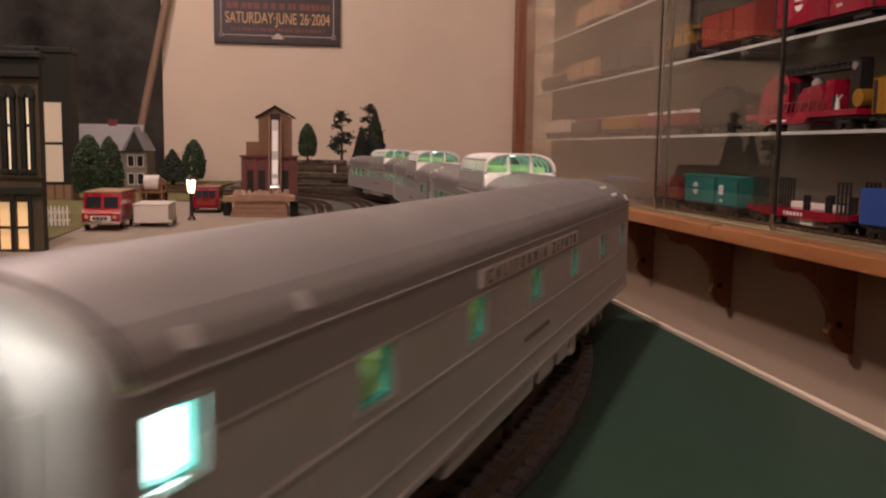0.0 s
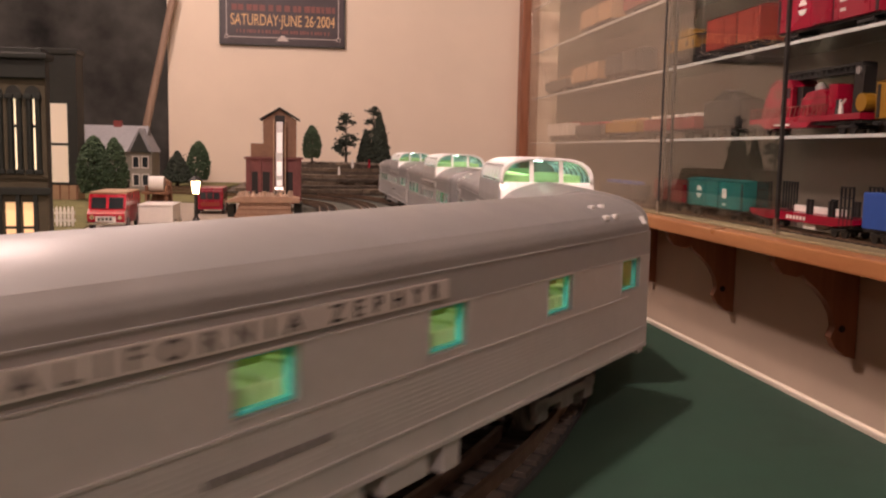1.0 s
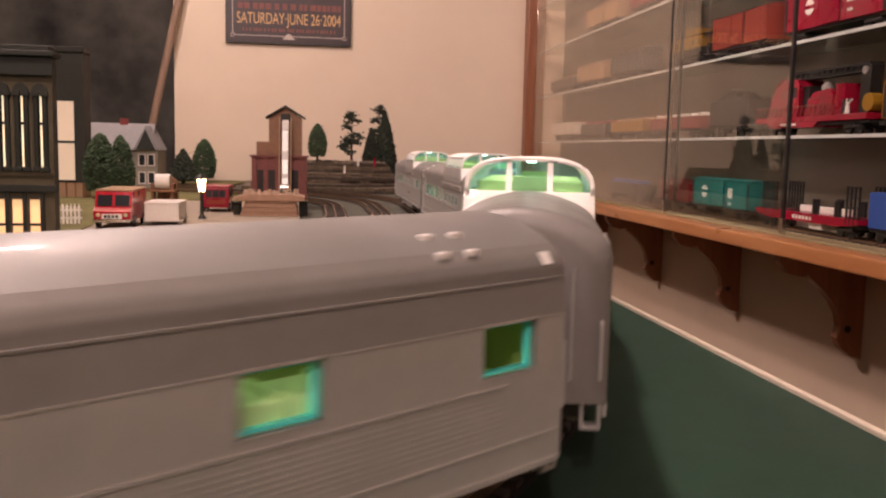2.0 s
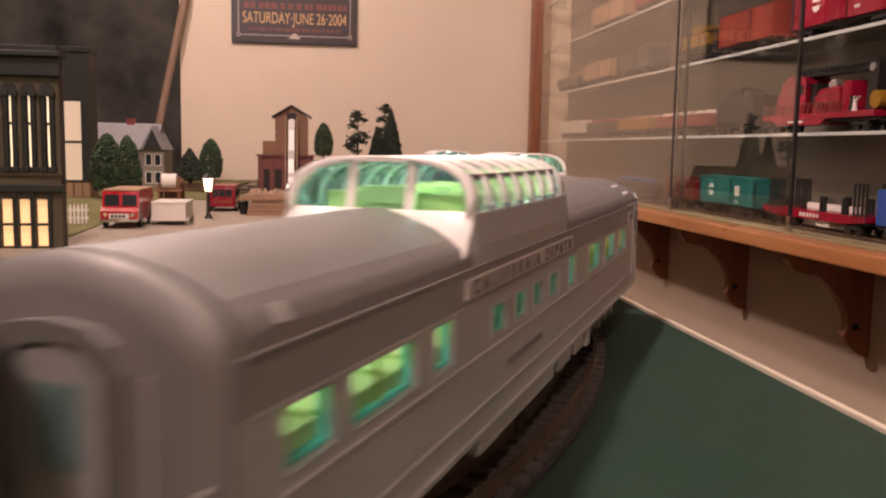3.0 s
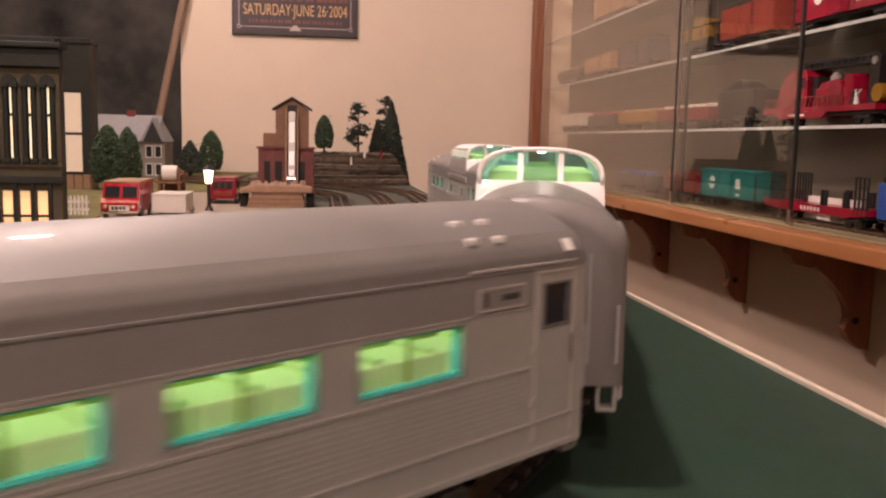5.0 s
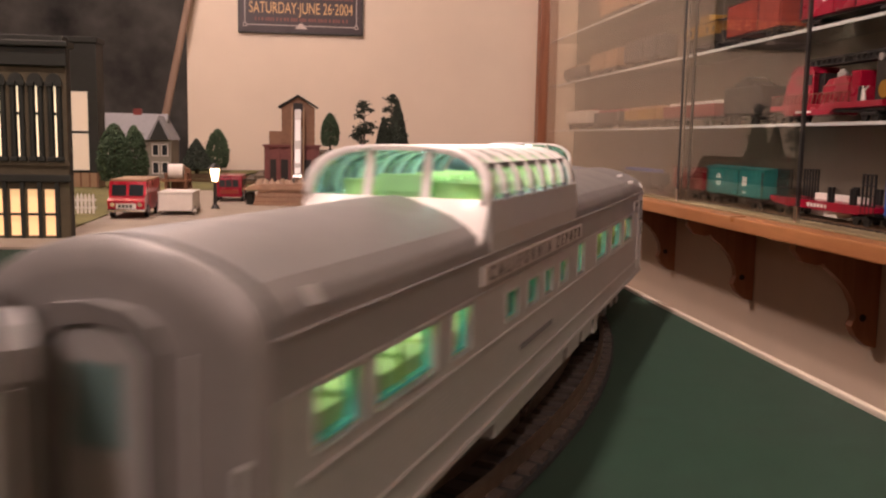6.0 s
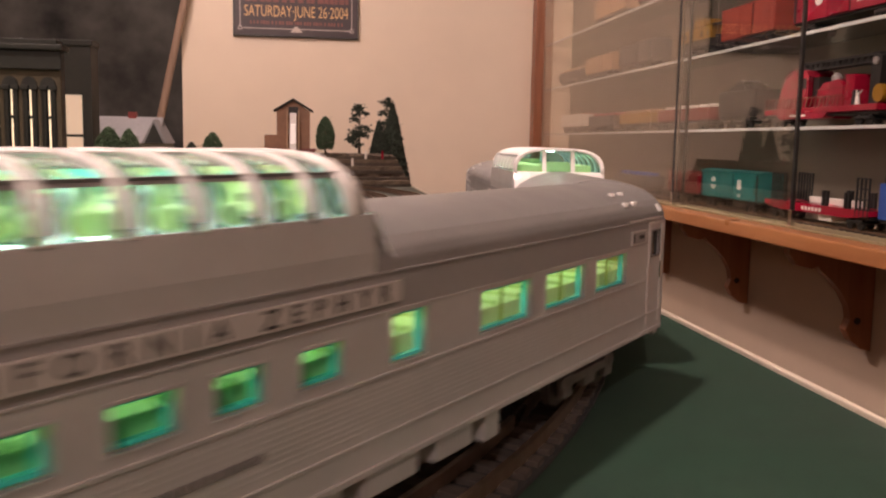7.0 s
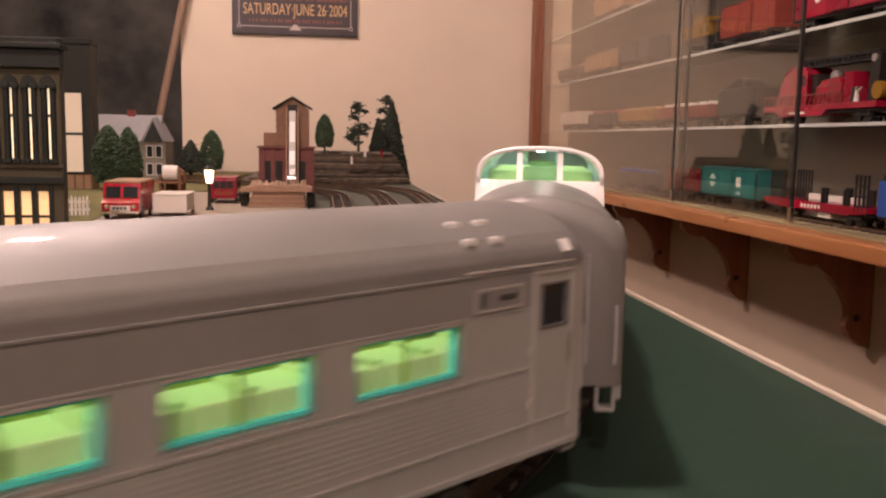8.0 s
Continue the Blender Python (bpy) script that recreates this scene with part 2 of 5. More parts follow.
def pierced(x0, x1, z0, z1, holes, y, thick):
    """A wall in the plane of constant y with rectangular openings right through it."""
    xs = sorted({x0, x1, *(h[0] for h in holes), *(h[1] for h in holes)})
    zs = sorted({z0, z1, *(h[2] for h in holes), *(h[3] for h in holes)})
    bm = bmesh.new()
    grid = {}
    for i in range(len(xs) - 1):
        for j in range(len(zs) - 1):
            cx, cz = (xs[i] + xs[i + 1]) / 2, (zs[j] + zs[j + 1]) / 2
            if any(h[0] < cx < h[1] and h[2] < cz < h[3] for h in holes):
                continue
            q = []
            for a, b in ((i, j), (i + 1, j), (i + 1, j + 1), (i, j + 1)):
                if (a, b) not in grid:
                    grid[a, b] = bm.verts.new((xs[a], y, zs[b]))
                q.append(grid[a, b])
            bm.faces.new(q)
    out = bmesh.ops.extrude_face_region(bm, geom=bm.faces[:])
    bmesh.ops.translate(bm, vec=(0, thick, 0), verts=[v for v in out["geom"] if isinstance(v, bmesh.types.BMVert)])
    return bm


def lettering(text, size, depth, mat, parent, m, name="lettering", space=1.0, centre=True, label="", bold=0.0):
    cu = bpy.data.curves.new(name, "FONT")
    cu.body, cu.size, cu.extrude, cu.space_character = text, size, depth, space
    cu.offset = bold
    cu.align_x = "CENTER" if centre else "LEFT"
    cu.align_y = "CENTER"
    tmp = new("writing", cu)
    bpy.context.view_layer.update()
    me = bpy.data.meshes.new_from_object(tmp.evaluated_get(bpy.context.evaluated_depsgraph_get()))
    bpy.data.objects.remove(tmp)
    me.materials.append(M[mat])
    ob = new(name, me)
    ob.parent = parent
    ob.matrix_basis = m
    return tagged(ob, label)


# ---- room ----
BACK, RIGHT, LEFT, NEAR, FLOOR = 3.05, 0.88, -3.0, -2.4, -0.92


def structure(name, bm, mat, label, category="wall"):
    return tagged(part(name, bm, mat), label, category, "", "structure")


structure("floor", box(LEFT - 0.1, RIGHT + 0.1, NEAR - 0.1, 4.1, FLOOR - 0.05, FLOOR), "floor", "dark carpeted floor of the aisle below the layout", "floor")
structure("ceiling", box(LEFT - 0.1, RIGHT + 0.1, NEAR - 0.1, 4.1, CEILING, CEILING + 0.06), "ceiling", "unseen ceiling, toned dark tan to cut bounced light", "ceiling")
structure("wall_east", box(RIGHT, RIGHT + 0.1, NEAR, BACK, FLOOR, CEILING), "tan_plaster", "tan plastered wall behind the display case")
structure("wall_north", box(-0.452, RIGHT + 0.1, BACK, BACK + 0.12, FLOOR, CEILING), "plaster", "cream plastered end wall with a framed poster")
structure("wall_west", box(LEFT - 0.1, LEFT, NEAR, 3.8, FLOOR, CEILING), "dim_wood", "unseen side wall in dark brown wood to cut bounced light")
structure("wall_south", box(LEFT - 0.1, RIGHT + 0.1, NEAR - 0.1, NEAR, FLOOR, CEILING), "dim_wood", "unseen near wall in dark brown wood to cut bounced light")
structure("backdrop", box(LEFT, -0.42, 3.55, 3.6, FLOOR, CEILING), "dark", "dark mottled backdrop of a night sky and woods", "backdrop")

# ---- layout table ----
EDGE = 0.243
structure("ground", box(-2.2, EDGE, -0.9, 3.02, -0.03, 0.0), "felt", "green felt covered top of the layout table", "table top")
table = thing("table_frame", (0, 0, FLOOR), "pale painted wooden frame carrying the layout table", "table")
part("apron", box(EDGE - 0.03, EDGE - 0.004, -0.9, 3.0, 0.80, 0.888), "edge", table)
for lx in (-2.0, 0.15):
    for ly in (-0.7, 1.0, 2.8):
        part("leg", box(lx - 0.04, lx + 0.04, ly - 0.04, ly + 0.04, 0, 0.888), "edge", table)
edge = thing("table_edging", (EDGE, 0, 0), "thin cream edge strip along the green table top", "trim", "", "structure")
part("strip", box(0.001, 0.0048, -0.9, 3.0, -0.034, 0.0022, 0.0010), "edge", edge)

# scenery grounds
structure("pavement", box(-1.2, -0.02, 0.93, 1.9, 0.0005, 0.003), "pave", "tan paved yard of the model town", "pavement")
structure("lawn", prism([(-1.2, 1.905), (-0.03, 1.905), (-0.25, 2.5), (-0.2, 3.0), (-1.2, 3.0)], 0.0005, 0.004, "z"), "grass", "yellow-green scattered lawn round the model house", "ground")
structure("verge", prism([(-0.60, 1.12), (-0.302, 1.12), (-0.305, 1.28), (-0.325, 1.50), (-0.30, 1.9), (-0.60, 1.9)], 0.0032, 0.0046, "z"), "grass", "yellow-green scattered grass verge beside the model town", "ground")
structure("yard", prism([(-0.015, 1.35), (0.14, 1.35), (0.235, 1.9), (0.235, 3.0), (-0.19, 3.0), (-0.24, 2.5), (-0.015, 1.9)], 0.0004, 0.0026, "z"), "scrub", "grey-green scattered ground under the far tracks", "ground")

# ---- tracks ----
CX, CY, RAD = -0.5905, 0.7276, 0.773
LEAN = 0.016
RUN = 1.05
RAIL_TOP = 0.0095


def track_point(a, cx=CX, cy=CY, r=RAD, run=RUN, lean=LEAN):
    """A place on the loop: a < 0 on the near bend, then the straight, then the far bend."""
    if a < -math.pi * r:
        return Vector((cx - r, cy - math.pi * r - a, 0))
    if a <= 0:
        p = a / r
        return Vector((cx + r * math.cos(p), cy + r * math.sin(p), 0))
    if a <= run:
        return Vector((cx + r + a * math.sin(lean), cy + a * math.cos(lean), 0))
    p = (a - run) / r - lean
    c = track_point(run, cx, cy, r, run, lean) - Vector((r * math.cos(-lean), r * math.sin(-lean), 0))
    return c + Vector((r * math.cos(p), r * math.sin(p), 0))


def sweep(bm, fn, a0, a1, step, lateral, width, z0, z1):
    n = max(2, int((a1 - a0) / step))
    prev = None
    for i in range(n + 1):
        a = a0 + (a1 - a0) * i / n
        p, d = fn(a), (fn(a + 0.002) - fn(a - 0.002)).normalized()
        s = Vector((d.y, -d.x, 0))
        ring = [bm.verts.new((p + s * (lateral + o)) + Vector((0, 0, z))) for o, z in ((-width / 2, z0), (width / 2, z0), (width / 2, z1), (-width / 2, z1))]
        if prev:
            for j in range(4):
                k = (j + 1) % 4
                bm.faces.new((prev[j], prev[k], ring[k], ring[j]))
        else:
            bm.faces.new(ring)
        prev = ring
    bm.faces.new(prev[::-1])
    return bm


def build_track(fn, a0, a1, label, near=None):
    t = thing("track", (0, 0, 0), label, "railway track", "tracks of the layout", "structure")
    for name, off in (("outer_rail", 0.0159), ("inner_rail", -0.0159), ("centre_rail", 0.0)):
        part(name, sweep(bmesh.new(), fn, a0, a1, 0.03, off, 0.0022, 0.0042, RAIL_TOP), "rail", t)
    part("roadbed", sweep(bmesh.new(), fn, a0, a1, 0.04, 0, 0.046, 0.0006, 0.0024), "roadbed", t)
    me = None
    rest = bmesh.new()
    count, gap = int((a1 - a0) / 0.0135), 0.0135
    for i in range(count):
        a = a0 + (i + 0.5) * gap
        p, d = fn(a), (fn(a + 0.002) - fn(a - 0.002))
        m = Matrix.Translation(p) @ Matrix.Rotation(math.atan2(d.y, d.x), 4, "Z")
        if near and near[0] < a < near[1]:
            if me is None:
                ob = part("tie", box(-0.0036, 0.0036, -0.0215, 0.0215, 0.0018, 0.0046, 0.0005), "tie", t)
                me = ob.data
            else:
                ob = new("tie", me)
                ob.parent = t
            ob.matrix_basis = m
        else:
            v0 = len(rest.verts)
            add_box(rest, -0.0036, 0.0036, -0.0215, 0.0215, 0.0018, 0.0046)
            rest.verts.ensure_lookup_table()
            for v in rest.verts[v0:]:
                v.co = m @ v.co
    if rest.verts:
        tagged(part("tie_rows", rest, "tie", t), kind="stuff")
    else:
        rest.free()
    return t


build_track(lambda a: track_point(a), -3.48, 3.46, "three-rail toy train track on dark ties round the green table", (-1.35, 0.7))
build_track(lambda a: track_point(a, -0.56, 1.48, 0.60, 0.22, 0.0), -0.35, 2.0, "inner three-rail toy train track curving behind the coal tower")
build_track(lambda a: track_point(a, -0.60, 1.55, 0.72, 0.2, 0.0), -0.2, 2.3, "middle three-rail toy train track curving below the rocks")

# ---- passenger cars ----
HALF, NOSE, WIDE = 0.2508, 0.2560, 0.0315
SKIRT, BAND, EAVE = 0.0305, 0.0737, 0.0845
ROOF = [(0.0315, 0.0845), (0.0311, 0.0876), (0.0297, 0.0906), (0.0268, 0.0935), (0.0220, 0.0962), (0.0155, 0.0986), (0.0080, 0.1004), (0.0, 0.1012)]


def shoulder_shell(bm, x0, x1, side, thick=0.0011):
    """The steep lower part of the roof on one side."""
    pts = []
    for (ya, za), (yb, zb) in zip(ROOF[:3], ROOF[1:4]):
        pts += [(ya + (yb - ya) * k / 3, za + (zb - za) * k / 3) for k in range(3)]
    pts.append(ROOF[3])
    outer = [[bm.verts.new((x, side * y, z)) for y, z in pts] for x in (x0, x1)]
    inner = [[bm.verts.new((x, side * (y - thick), z - thick * 0.5)) for y, z in pts] for x in (x0, x1)]
    for i in range(len(pts) - 1):
        bm.faces.new((outer[0][i], outer[1][i], outer[1][i + 1], outer[0][i + 1]))
        bm.faces.new((inner[0][i], inner[0][i + 1], inner[1][i + 1], inner[1][i]))
        for k in (0, 1):
            bm.faces.new((outer[k][i], outer[k][i + 1], inner[k][i + 1], inner[k][i]))
    for i in (0, len(pts) - 1):
        bm.faces.new((outer[0][i], inner[0][i], inner[1][i], outer[1][i]))
    return bm


def roof_shell(bm, x0, x1, profile, thick=0.0011):
    ring = [(-y, z) for y, z in profile[:-1]] + [(y, z) for y, z in profile[::-1]]
    inner = [(y * (1 - thick / 0.0315), z - thick) for y, z in ring]
    vs = [[bm.verts.new((x, y, z)) for y, z in pts] for x in (x0, x1) for pts in (ring, inner)]
    a, ai, b, bi = vs
    for i in range(len(ring) - 1):
        bm.faces.new((a[i], b[i], b[i + 1], a[i + 1]))
        bm.faces.new((ai[i], ai[i + 1], bi[i + 1], bi[i]))
        bm.faces.new((a[i], a[i + 1], ai[i + 1], ai[i]))
        bm.faces.new((b[i], bi[i], bi[i + 1], b[i + 1]))
    for i in (0, len(ring) - 1):
        bm.faces.new((a[i], ai[i], bi[i], b[i]))
    return bm


def end_outline(grow=0.0):
    right = [(y + grow, z + (grow if z > 0.09 else 0)) for y, z in ROOF]
    pts = [(WIDE + grow, 0.036)] + right
    return pts + [(-y, z) for y, z in pts[-2::-1]]


def smooth(ob, angle=40):
    for p in ob.data.polygons:
        p.use_smooth = True
    ob.data.set_sharp_from_angle(angle=radians(angle))
    return ob


def window_frame(x0, x1, z0, z1, y, w=0.0006, d=0.0006):
    bm = bmesh.new()
    for a, b, c, e in ((x0 - w, x1 + w, z1, z1 + w), (x0 - w, x1 + w, z0 - w, z0), (x0 - w, x0, z0, z1), (x1, x1 + w, z0, z1)):
        add_box(bm, a, b, y - d, y + d, c, e)
    return bm


def build_car(label, windows, board, dome, name_text, marks, door=(0.2272, 0.2385, 0.0674, 0.0793)):
    car = thing("passenger_car", (0, 0, 0), label, "train car", "cars of the passenger train")
    holes = [w[:4] for w in windows] + ([door] if door else [])
    if dome:
        dx0, dx1 = -0.1235, 0.0075
    # body sides with openings
    for side, name in ((-1, "side_wall"), (1, "side_wall")):
        low = [(a, b, c, min(d, BAND)) for a, b, c, d in holes if c < BAND]
        high = [(a, b, max(c, BAND), d) for a, b, c, d in holes if d > BAND]
        part(name, pierced(-NOSE + 0.006, HALF - 0.004, SKIRT, BAND, low, side * WIDE, -side * 0.0014), "silver", car)
        split = 0.2225 if door else HALF - 0.004
        if door:
            part("door_panel", pierced(split, HALF - 0.004, BAND, EAVE, [h for h in high if h[0] > split], side * WIDE, -side * 0.0014), "silver", car)
        part("letter_panel", pierced(-NOSE + 0.006, split, BAND, EAVE, [h for h in high if h[0] < split], side * WIDE, -side * 0.0014), "silver_letter", car, "silver band above the windows, toned darker for shading")
    # roof
    if dome:
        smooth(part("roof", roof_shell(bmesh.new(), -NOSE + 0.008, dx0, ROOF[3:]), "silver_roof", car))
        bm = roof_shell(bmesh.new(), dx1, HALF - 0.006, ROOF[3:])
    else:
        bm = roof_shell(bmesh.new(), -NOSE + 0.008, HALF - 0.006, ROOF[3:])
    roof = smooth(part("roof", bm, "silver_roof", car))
    for s in (-1, 1):
        for x0, x1 in (((-NOSE + 0.008, dx0), (dx1, HALF - 0.006)) if dome else ((-NOSE + 0.008, HALF - 0.006),)):
            smooth(part("roof_shoulder", shoulder_shell(bmesh.new(), x0, x1, s), "silver_band", roof, "silver roof shoulder toned darker for shading"))
    # small raised boxes and plates near both ends, coloured pale to carry the glints
    for e in (-1, 1):
        for s in (-1, 1):
            for x, y, z in () if e < 0 else ((0.2015, 0.0205, 0.0966), (0.2120, 0.0205, 0.0966), (0.2005, 0.0277, 0.0927), (0.2110, 0.0277, 0.0927)):
                bm = box(e * x - 0.0020, e * x + 0.0020, s * y - 0.0011, s * y + 0.0011, z - 0.0008, z + 0.0012, 0.0006)
                part("roof_glint_box", bm, "silver_pale", roof, "small raised roof box, pale to read as a glint")
            for x in (0.2385,) if e > 0 else ((-0.2345,) if dome else (-0.2345, -0.1975)):
                part("shoulder_glint_plate", prism([(s * 0.0312, 0.0882), (s * 0.0318, 0.0885), (s * 0.0298, 0.0918), (s * 0.0288, 0.0914)], x - 0.0018, x + 0.0018, "x"), "silver_pale" if e > 0 else "silver", roof)
    # rain gutters
    for s in (-1, 1):
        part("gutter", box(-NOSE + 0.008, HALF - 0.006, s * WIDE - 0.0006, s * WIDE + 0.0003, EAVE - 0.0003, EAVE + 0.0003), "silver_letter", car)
        part("band_lip", box(-NOSE + 0.008 if door else -0.2315, 0.2225 if door else HALF - 0.006, s * WIDE - 0.0004, s * WIDE + 0.00025, BAND - 0.0003, BAND + 0.0002), "silver", car)
    # fluted lower panels
    for s in (-1, 1):
        for i in range(9):
            z = 0.0426 + i * 0.00155
            part("flute", prism([(s * (WIDE - 0.0002), z - 0.00075), (s * (WIDE + 0.00003), z - 0.0003), (s * (WIDE + 0.00003), z + 0.0003), (s * (WIDE - 0.0002), z + 0.00075)], -0.236, 0.222, "x"), "silver", car)
        part("skirt_lip", box(-0.24, HALF - 0.006, s * WIDE - 0.0006, s * WIDE + 0.0005, 0.0394, 0.0402), "silver", car)
        part("belt_rail", box(-0.24, 0.222, s * WIDE - 0.0006, s * WIDE + 0.0006, 0.0560, 0.0568), "silver", car)
        part("sill_rail", box(-0.24, HALF - 0.006, s * WIDE - 0.0009, s * WIDE + 0.0009, SKIRT, SKIRT + 0.0016), "silver", car)
    # ends
    for e, x in ((-1, -NOSE + 0.006), (1, HALF - 0.006)):
        bm = bmesh.new()
        rings = []
        for grow, dx in ((0.0, 0.0), (-0.0006, 0.0022), (-0.0025, 0.0038), (-0.006, 0.0048)):
            pts = [(y * (1 + grow / 0.0315), z + (grow if z > 0.08 else 0)) for y, z in end_outline()]
            rings.append([bm.verts.new((x + e * dx, y, z)) for y, z in pts])
        for r0, r1 in zip(rings, rings[1:]):
            for i in range(len(r0) - 1):
                bm.faces.new((r0[i], r0[i + 1], r1[i + 1], r1[i]))
        bm.faces.new(rings[-1])
        # end caps use the darkened silver too, shade in the colour against strong lamps
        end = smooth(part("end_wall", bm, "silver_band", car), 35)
        xe = x + e * 0.0048
        part("end_door", box(min(xe, xe + e * 0.0008), max(xe, xe + e * 0.0008), -0.0085, 0.0085, 0.038, 0.0855, 0.0003), "silver", end)
        part("door_glazing", box(min(xe, xe + e * 0.0012), max(xe, xe + e * 0.0012), -0.0052, 0.0052, 0.064, 0.079), "aqua", end)
        x0, x1 = sorted((xe, xe + e * (0.005 if e > 0 else 0.0025)))
        frame_out = [(-0.0142, 0.037), (-0.0142, 0.0820), (-0.0125, 0.0865), (-0.0080, 0.0893), (0, 0.0902), (0.0080, 0.0893), (0.0125, 0.0865), (0.0142, 0.0820), (0.0142, 0.037),
                     (0.0108, 0.037), (0.0108, 0.0810), (0.0060, 0.0856), (0, 0.0864), (-0.0060, 0.0856), (-0.0108, 0.0810), (-0.0108, 0.037)]
        part("diaphragm", prism(frame_out, x0, x1, "x"), "diaphragm", end, "grey rubber bellows frame")
        for y in (-0.026, 0.026):
            g = y * 1.10
            bm = rod((xe + e * 0.0016, g, 0.045), (xe + e * 0.0016, g, 0.064), 0.0006, sides=6)
            for z in (0.045, 0.064):
                add_rod(bm, (xe - e * 0.003, g, z), (xe + e * 0.0016, g, z), 0.0006, sides=6)
            part("grab_rail", bm, "silver", end)
            bm = rod((xe + e * 0.0010, y * 0.72, 0.044), (xe + e * 0.0010, y * 0.72, 0.082), 0.0005, sides=6)
            part("corner_rib", bm, "silver", end)
            bm = box(x - 0.0030, x + 0.0030, y - 0.0034, y + 0.0034, 0.0265, 0.0278, 0.0004)
            for xs, ys in ((-0.0025, -0.0029), (0.0025, -0.0029), (-0.0025, 0.0029), (0.0025, 0.0029)):
                add_box(bm, x + xs - 0.0006, x + xs + 0.0006, y + ys - 0.0006, y + ys + 0.0006, 0.0270, 0.037)
            part("step", bm, "silver", end)
        bm = rod((x, 0, 0.024), (x + e * 0.020, 0, 0.024), 0.0026, sides=8)
        add_box(bm, min(x + e * 0.016, x + e * 0.0235), max(x + e * 0.016, x + e * 0.0235), -0.005, 0.005, 0.0205, 0.0285, 0.001)
        part("coupler", bm, "truck_metal", end)
    # side doors
    for s in (-1, 1) if door else ():
        bm = bmesh.new()
        y = s * WIDE
        for a, b, c, d in ((0.2235, 0.2242, 0.0345, 0.0830), (0.2408, 0.2415, 0.0345, 0.0830), (0.2235, 0.2415, 0.0826, 0.0833), (0.196, 0.2415, 0.0852, 0.0858)):
            add_box(bm, a, b, y - 0.0006, y + 0.0006, c, d)
        dr = part("door_surround", bm, "letterboard", car)
        part("door_glazing", box(door[0], door[1], y - s * 0.0012 - 0.0003, y - s * 0.0012 + 0.0003, door[2], door[3]), "dark_glass", dr)
        part("window_gasket", window_frame(*door[:2], *door[2:], y), "diaphragm", dr)
        for z in (0.045, 0.060):
            part("hinge", box(0.2222, 0.2245, y - 0.0009, y + 0.0009, z, z + 0.0022), "letterboard", dr)
        part("handle", rod((0.2395, y + s * 0.0008, 0.0560), (0.2395, y + s * 0.0008, 0.0640), 0.0005, sides=6), "chrome", dr)
        bd = part("number_board", box(0.2000, 0.2175, y - 0.0007, y + 0.0007, 0.0753, 0.0803), "silver_letter", car)
        part("board_frame", window_frame(0.2000, 0.2175, 0.0753, 0.0803, y, 0.0006, 0.0009), "letterboard", bd)
        for i in range(4):
            part("number_mark", box(0.2085 + i * 0.0018, 0.2097 + i * 0.0018, y - 0.0009, y + 0.0009, 0.0772, 0.0788), "lettering", bd)
        part("number_mark", box(0.2012, 0.2024, y - 0.0009, y + 0.0009, 0.0760, 0.0797), "lettering", bd)
    # windows
    for w in windows:
        for s in (-1, 1):
            y = s * WIDE
            win = part("window_frame", window_frame(*w[:4], y - s * 0.0003), "silver", car)
            yi = y - s * 0.0016
            part("pane", box(w[0] + 0.0002, w[1] - 0.0002, min(yi, yi + 0.0007), max(yi, yi + 0.0007), w[2] + 0.0002, w[3] - 0.0002), "aqua_dark" if w[3] < 0.07 else "window_plastic", win).visible_shadow = False
            part("pane_edge", window_frame(w[0] + 0.0011, w[1] - 0.0011, w[2] + 0.0011, w[3] - 0.0011, y - s * 0.0030, 0.0011, 0.0010), "aqua_rim", win, "aqua plastic pane edge")
            if w[1] - w[0] > 0.025:
                xm = (w[0] + w[1]) / 2
                part("mullion", box(xm - 0.0005, xm + 0.0005, y - s * 0.0026 - 0.0005, y - s * 0.0026 + 0.0005, w[2], w[3]), "lime_wall", win)
    # letterboard with the train's name
    for s in (-1, 1):
        y = s * (WIDE + 0.0005)
        bd = part("name_board", box(board[0], board[1], y - 0.0006, y + 0.0006, 0.0760, 0.0818, 0.0002), "letterboard", car, "pale name board with black lettering")
        m = pose((board[0] + board[1]) / 2, y + s * 0.0007, 0.0788, 90, 0, 0 if s < 0 else 180) @ Matrix.Diagonal((1.24, 1.05, 1, 1))
        lettering(name_text, 0.0060, 0.0001, "lettering", bd, m, "lettering", (board[1] - board[0]) / 0.0700, bold=0.0001)
        yb = s * (WIDE + 0.0003)
        x = marks[0]
        rng = random.Random(5)
        while x < marks[1]:
            w = rng.choice((0.0018, 0.0024, 0.003))
            part("car_name_mark", box(x, x + w, yb - 0.0002, yb + 0.0002, 0.0464, 0.0484), "diaphragm", car)
            x += w + 0.0009
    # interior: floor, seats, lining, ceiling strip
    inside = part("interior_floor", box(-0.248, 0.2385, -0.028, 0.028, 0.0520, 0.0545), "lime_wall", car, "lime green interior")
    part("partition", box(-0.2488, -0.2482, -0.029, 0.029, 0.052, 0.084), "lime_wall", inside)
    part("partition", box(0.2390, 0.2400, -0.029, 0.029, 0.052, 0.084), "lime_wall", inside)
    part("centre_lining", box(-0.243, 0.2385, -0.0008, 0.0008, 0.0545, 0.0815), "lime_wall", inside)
    x = -0.230
    while x < 0.205:
        for s in (-1, 1):
            bm = box(x, x + 0.0163, min(s * 0.012, s * 0.0275), max(s * 0.012, s * 0.0275), 0.0545, 0.0650, 0.0008)
            add_box(bm, x + 0.0138, x + 0.0163, min(s * 0.012, s * 0.0265), max(s * 0.012, s * 0.0265), 0.0645, 0.0664, 0.0005)
            part("seat", bm, "lime", inside)
        x += 0.0175
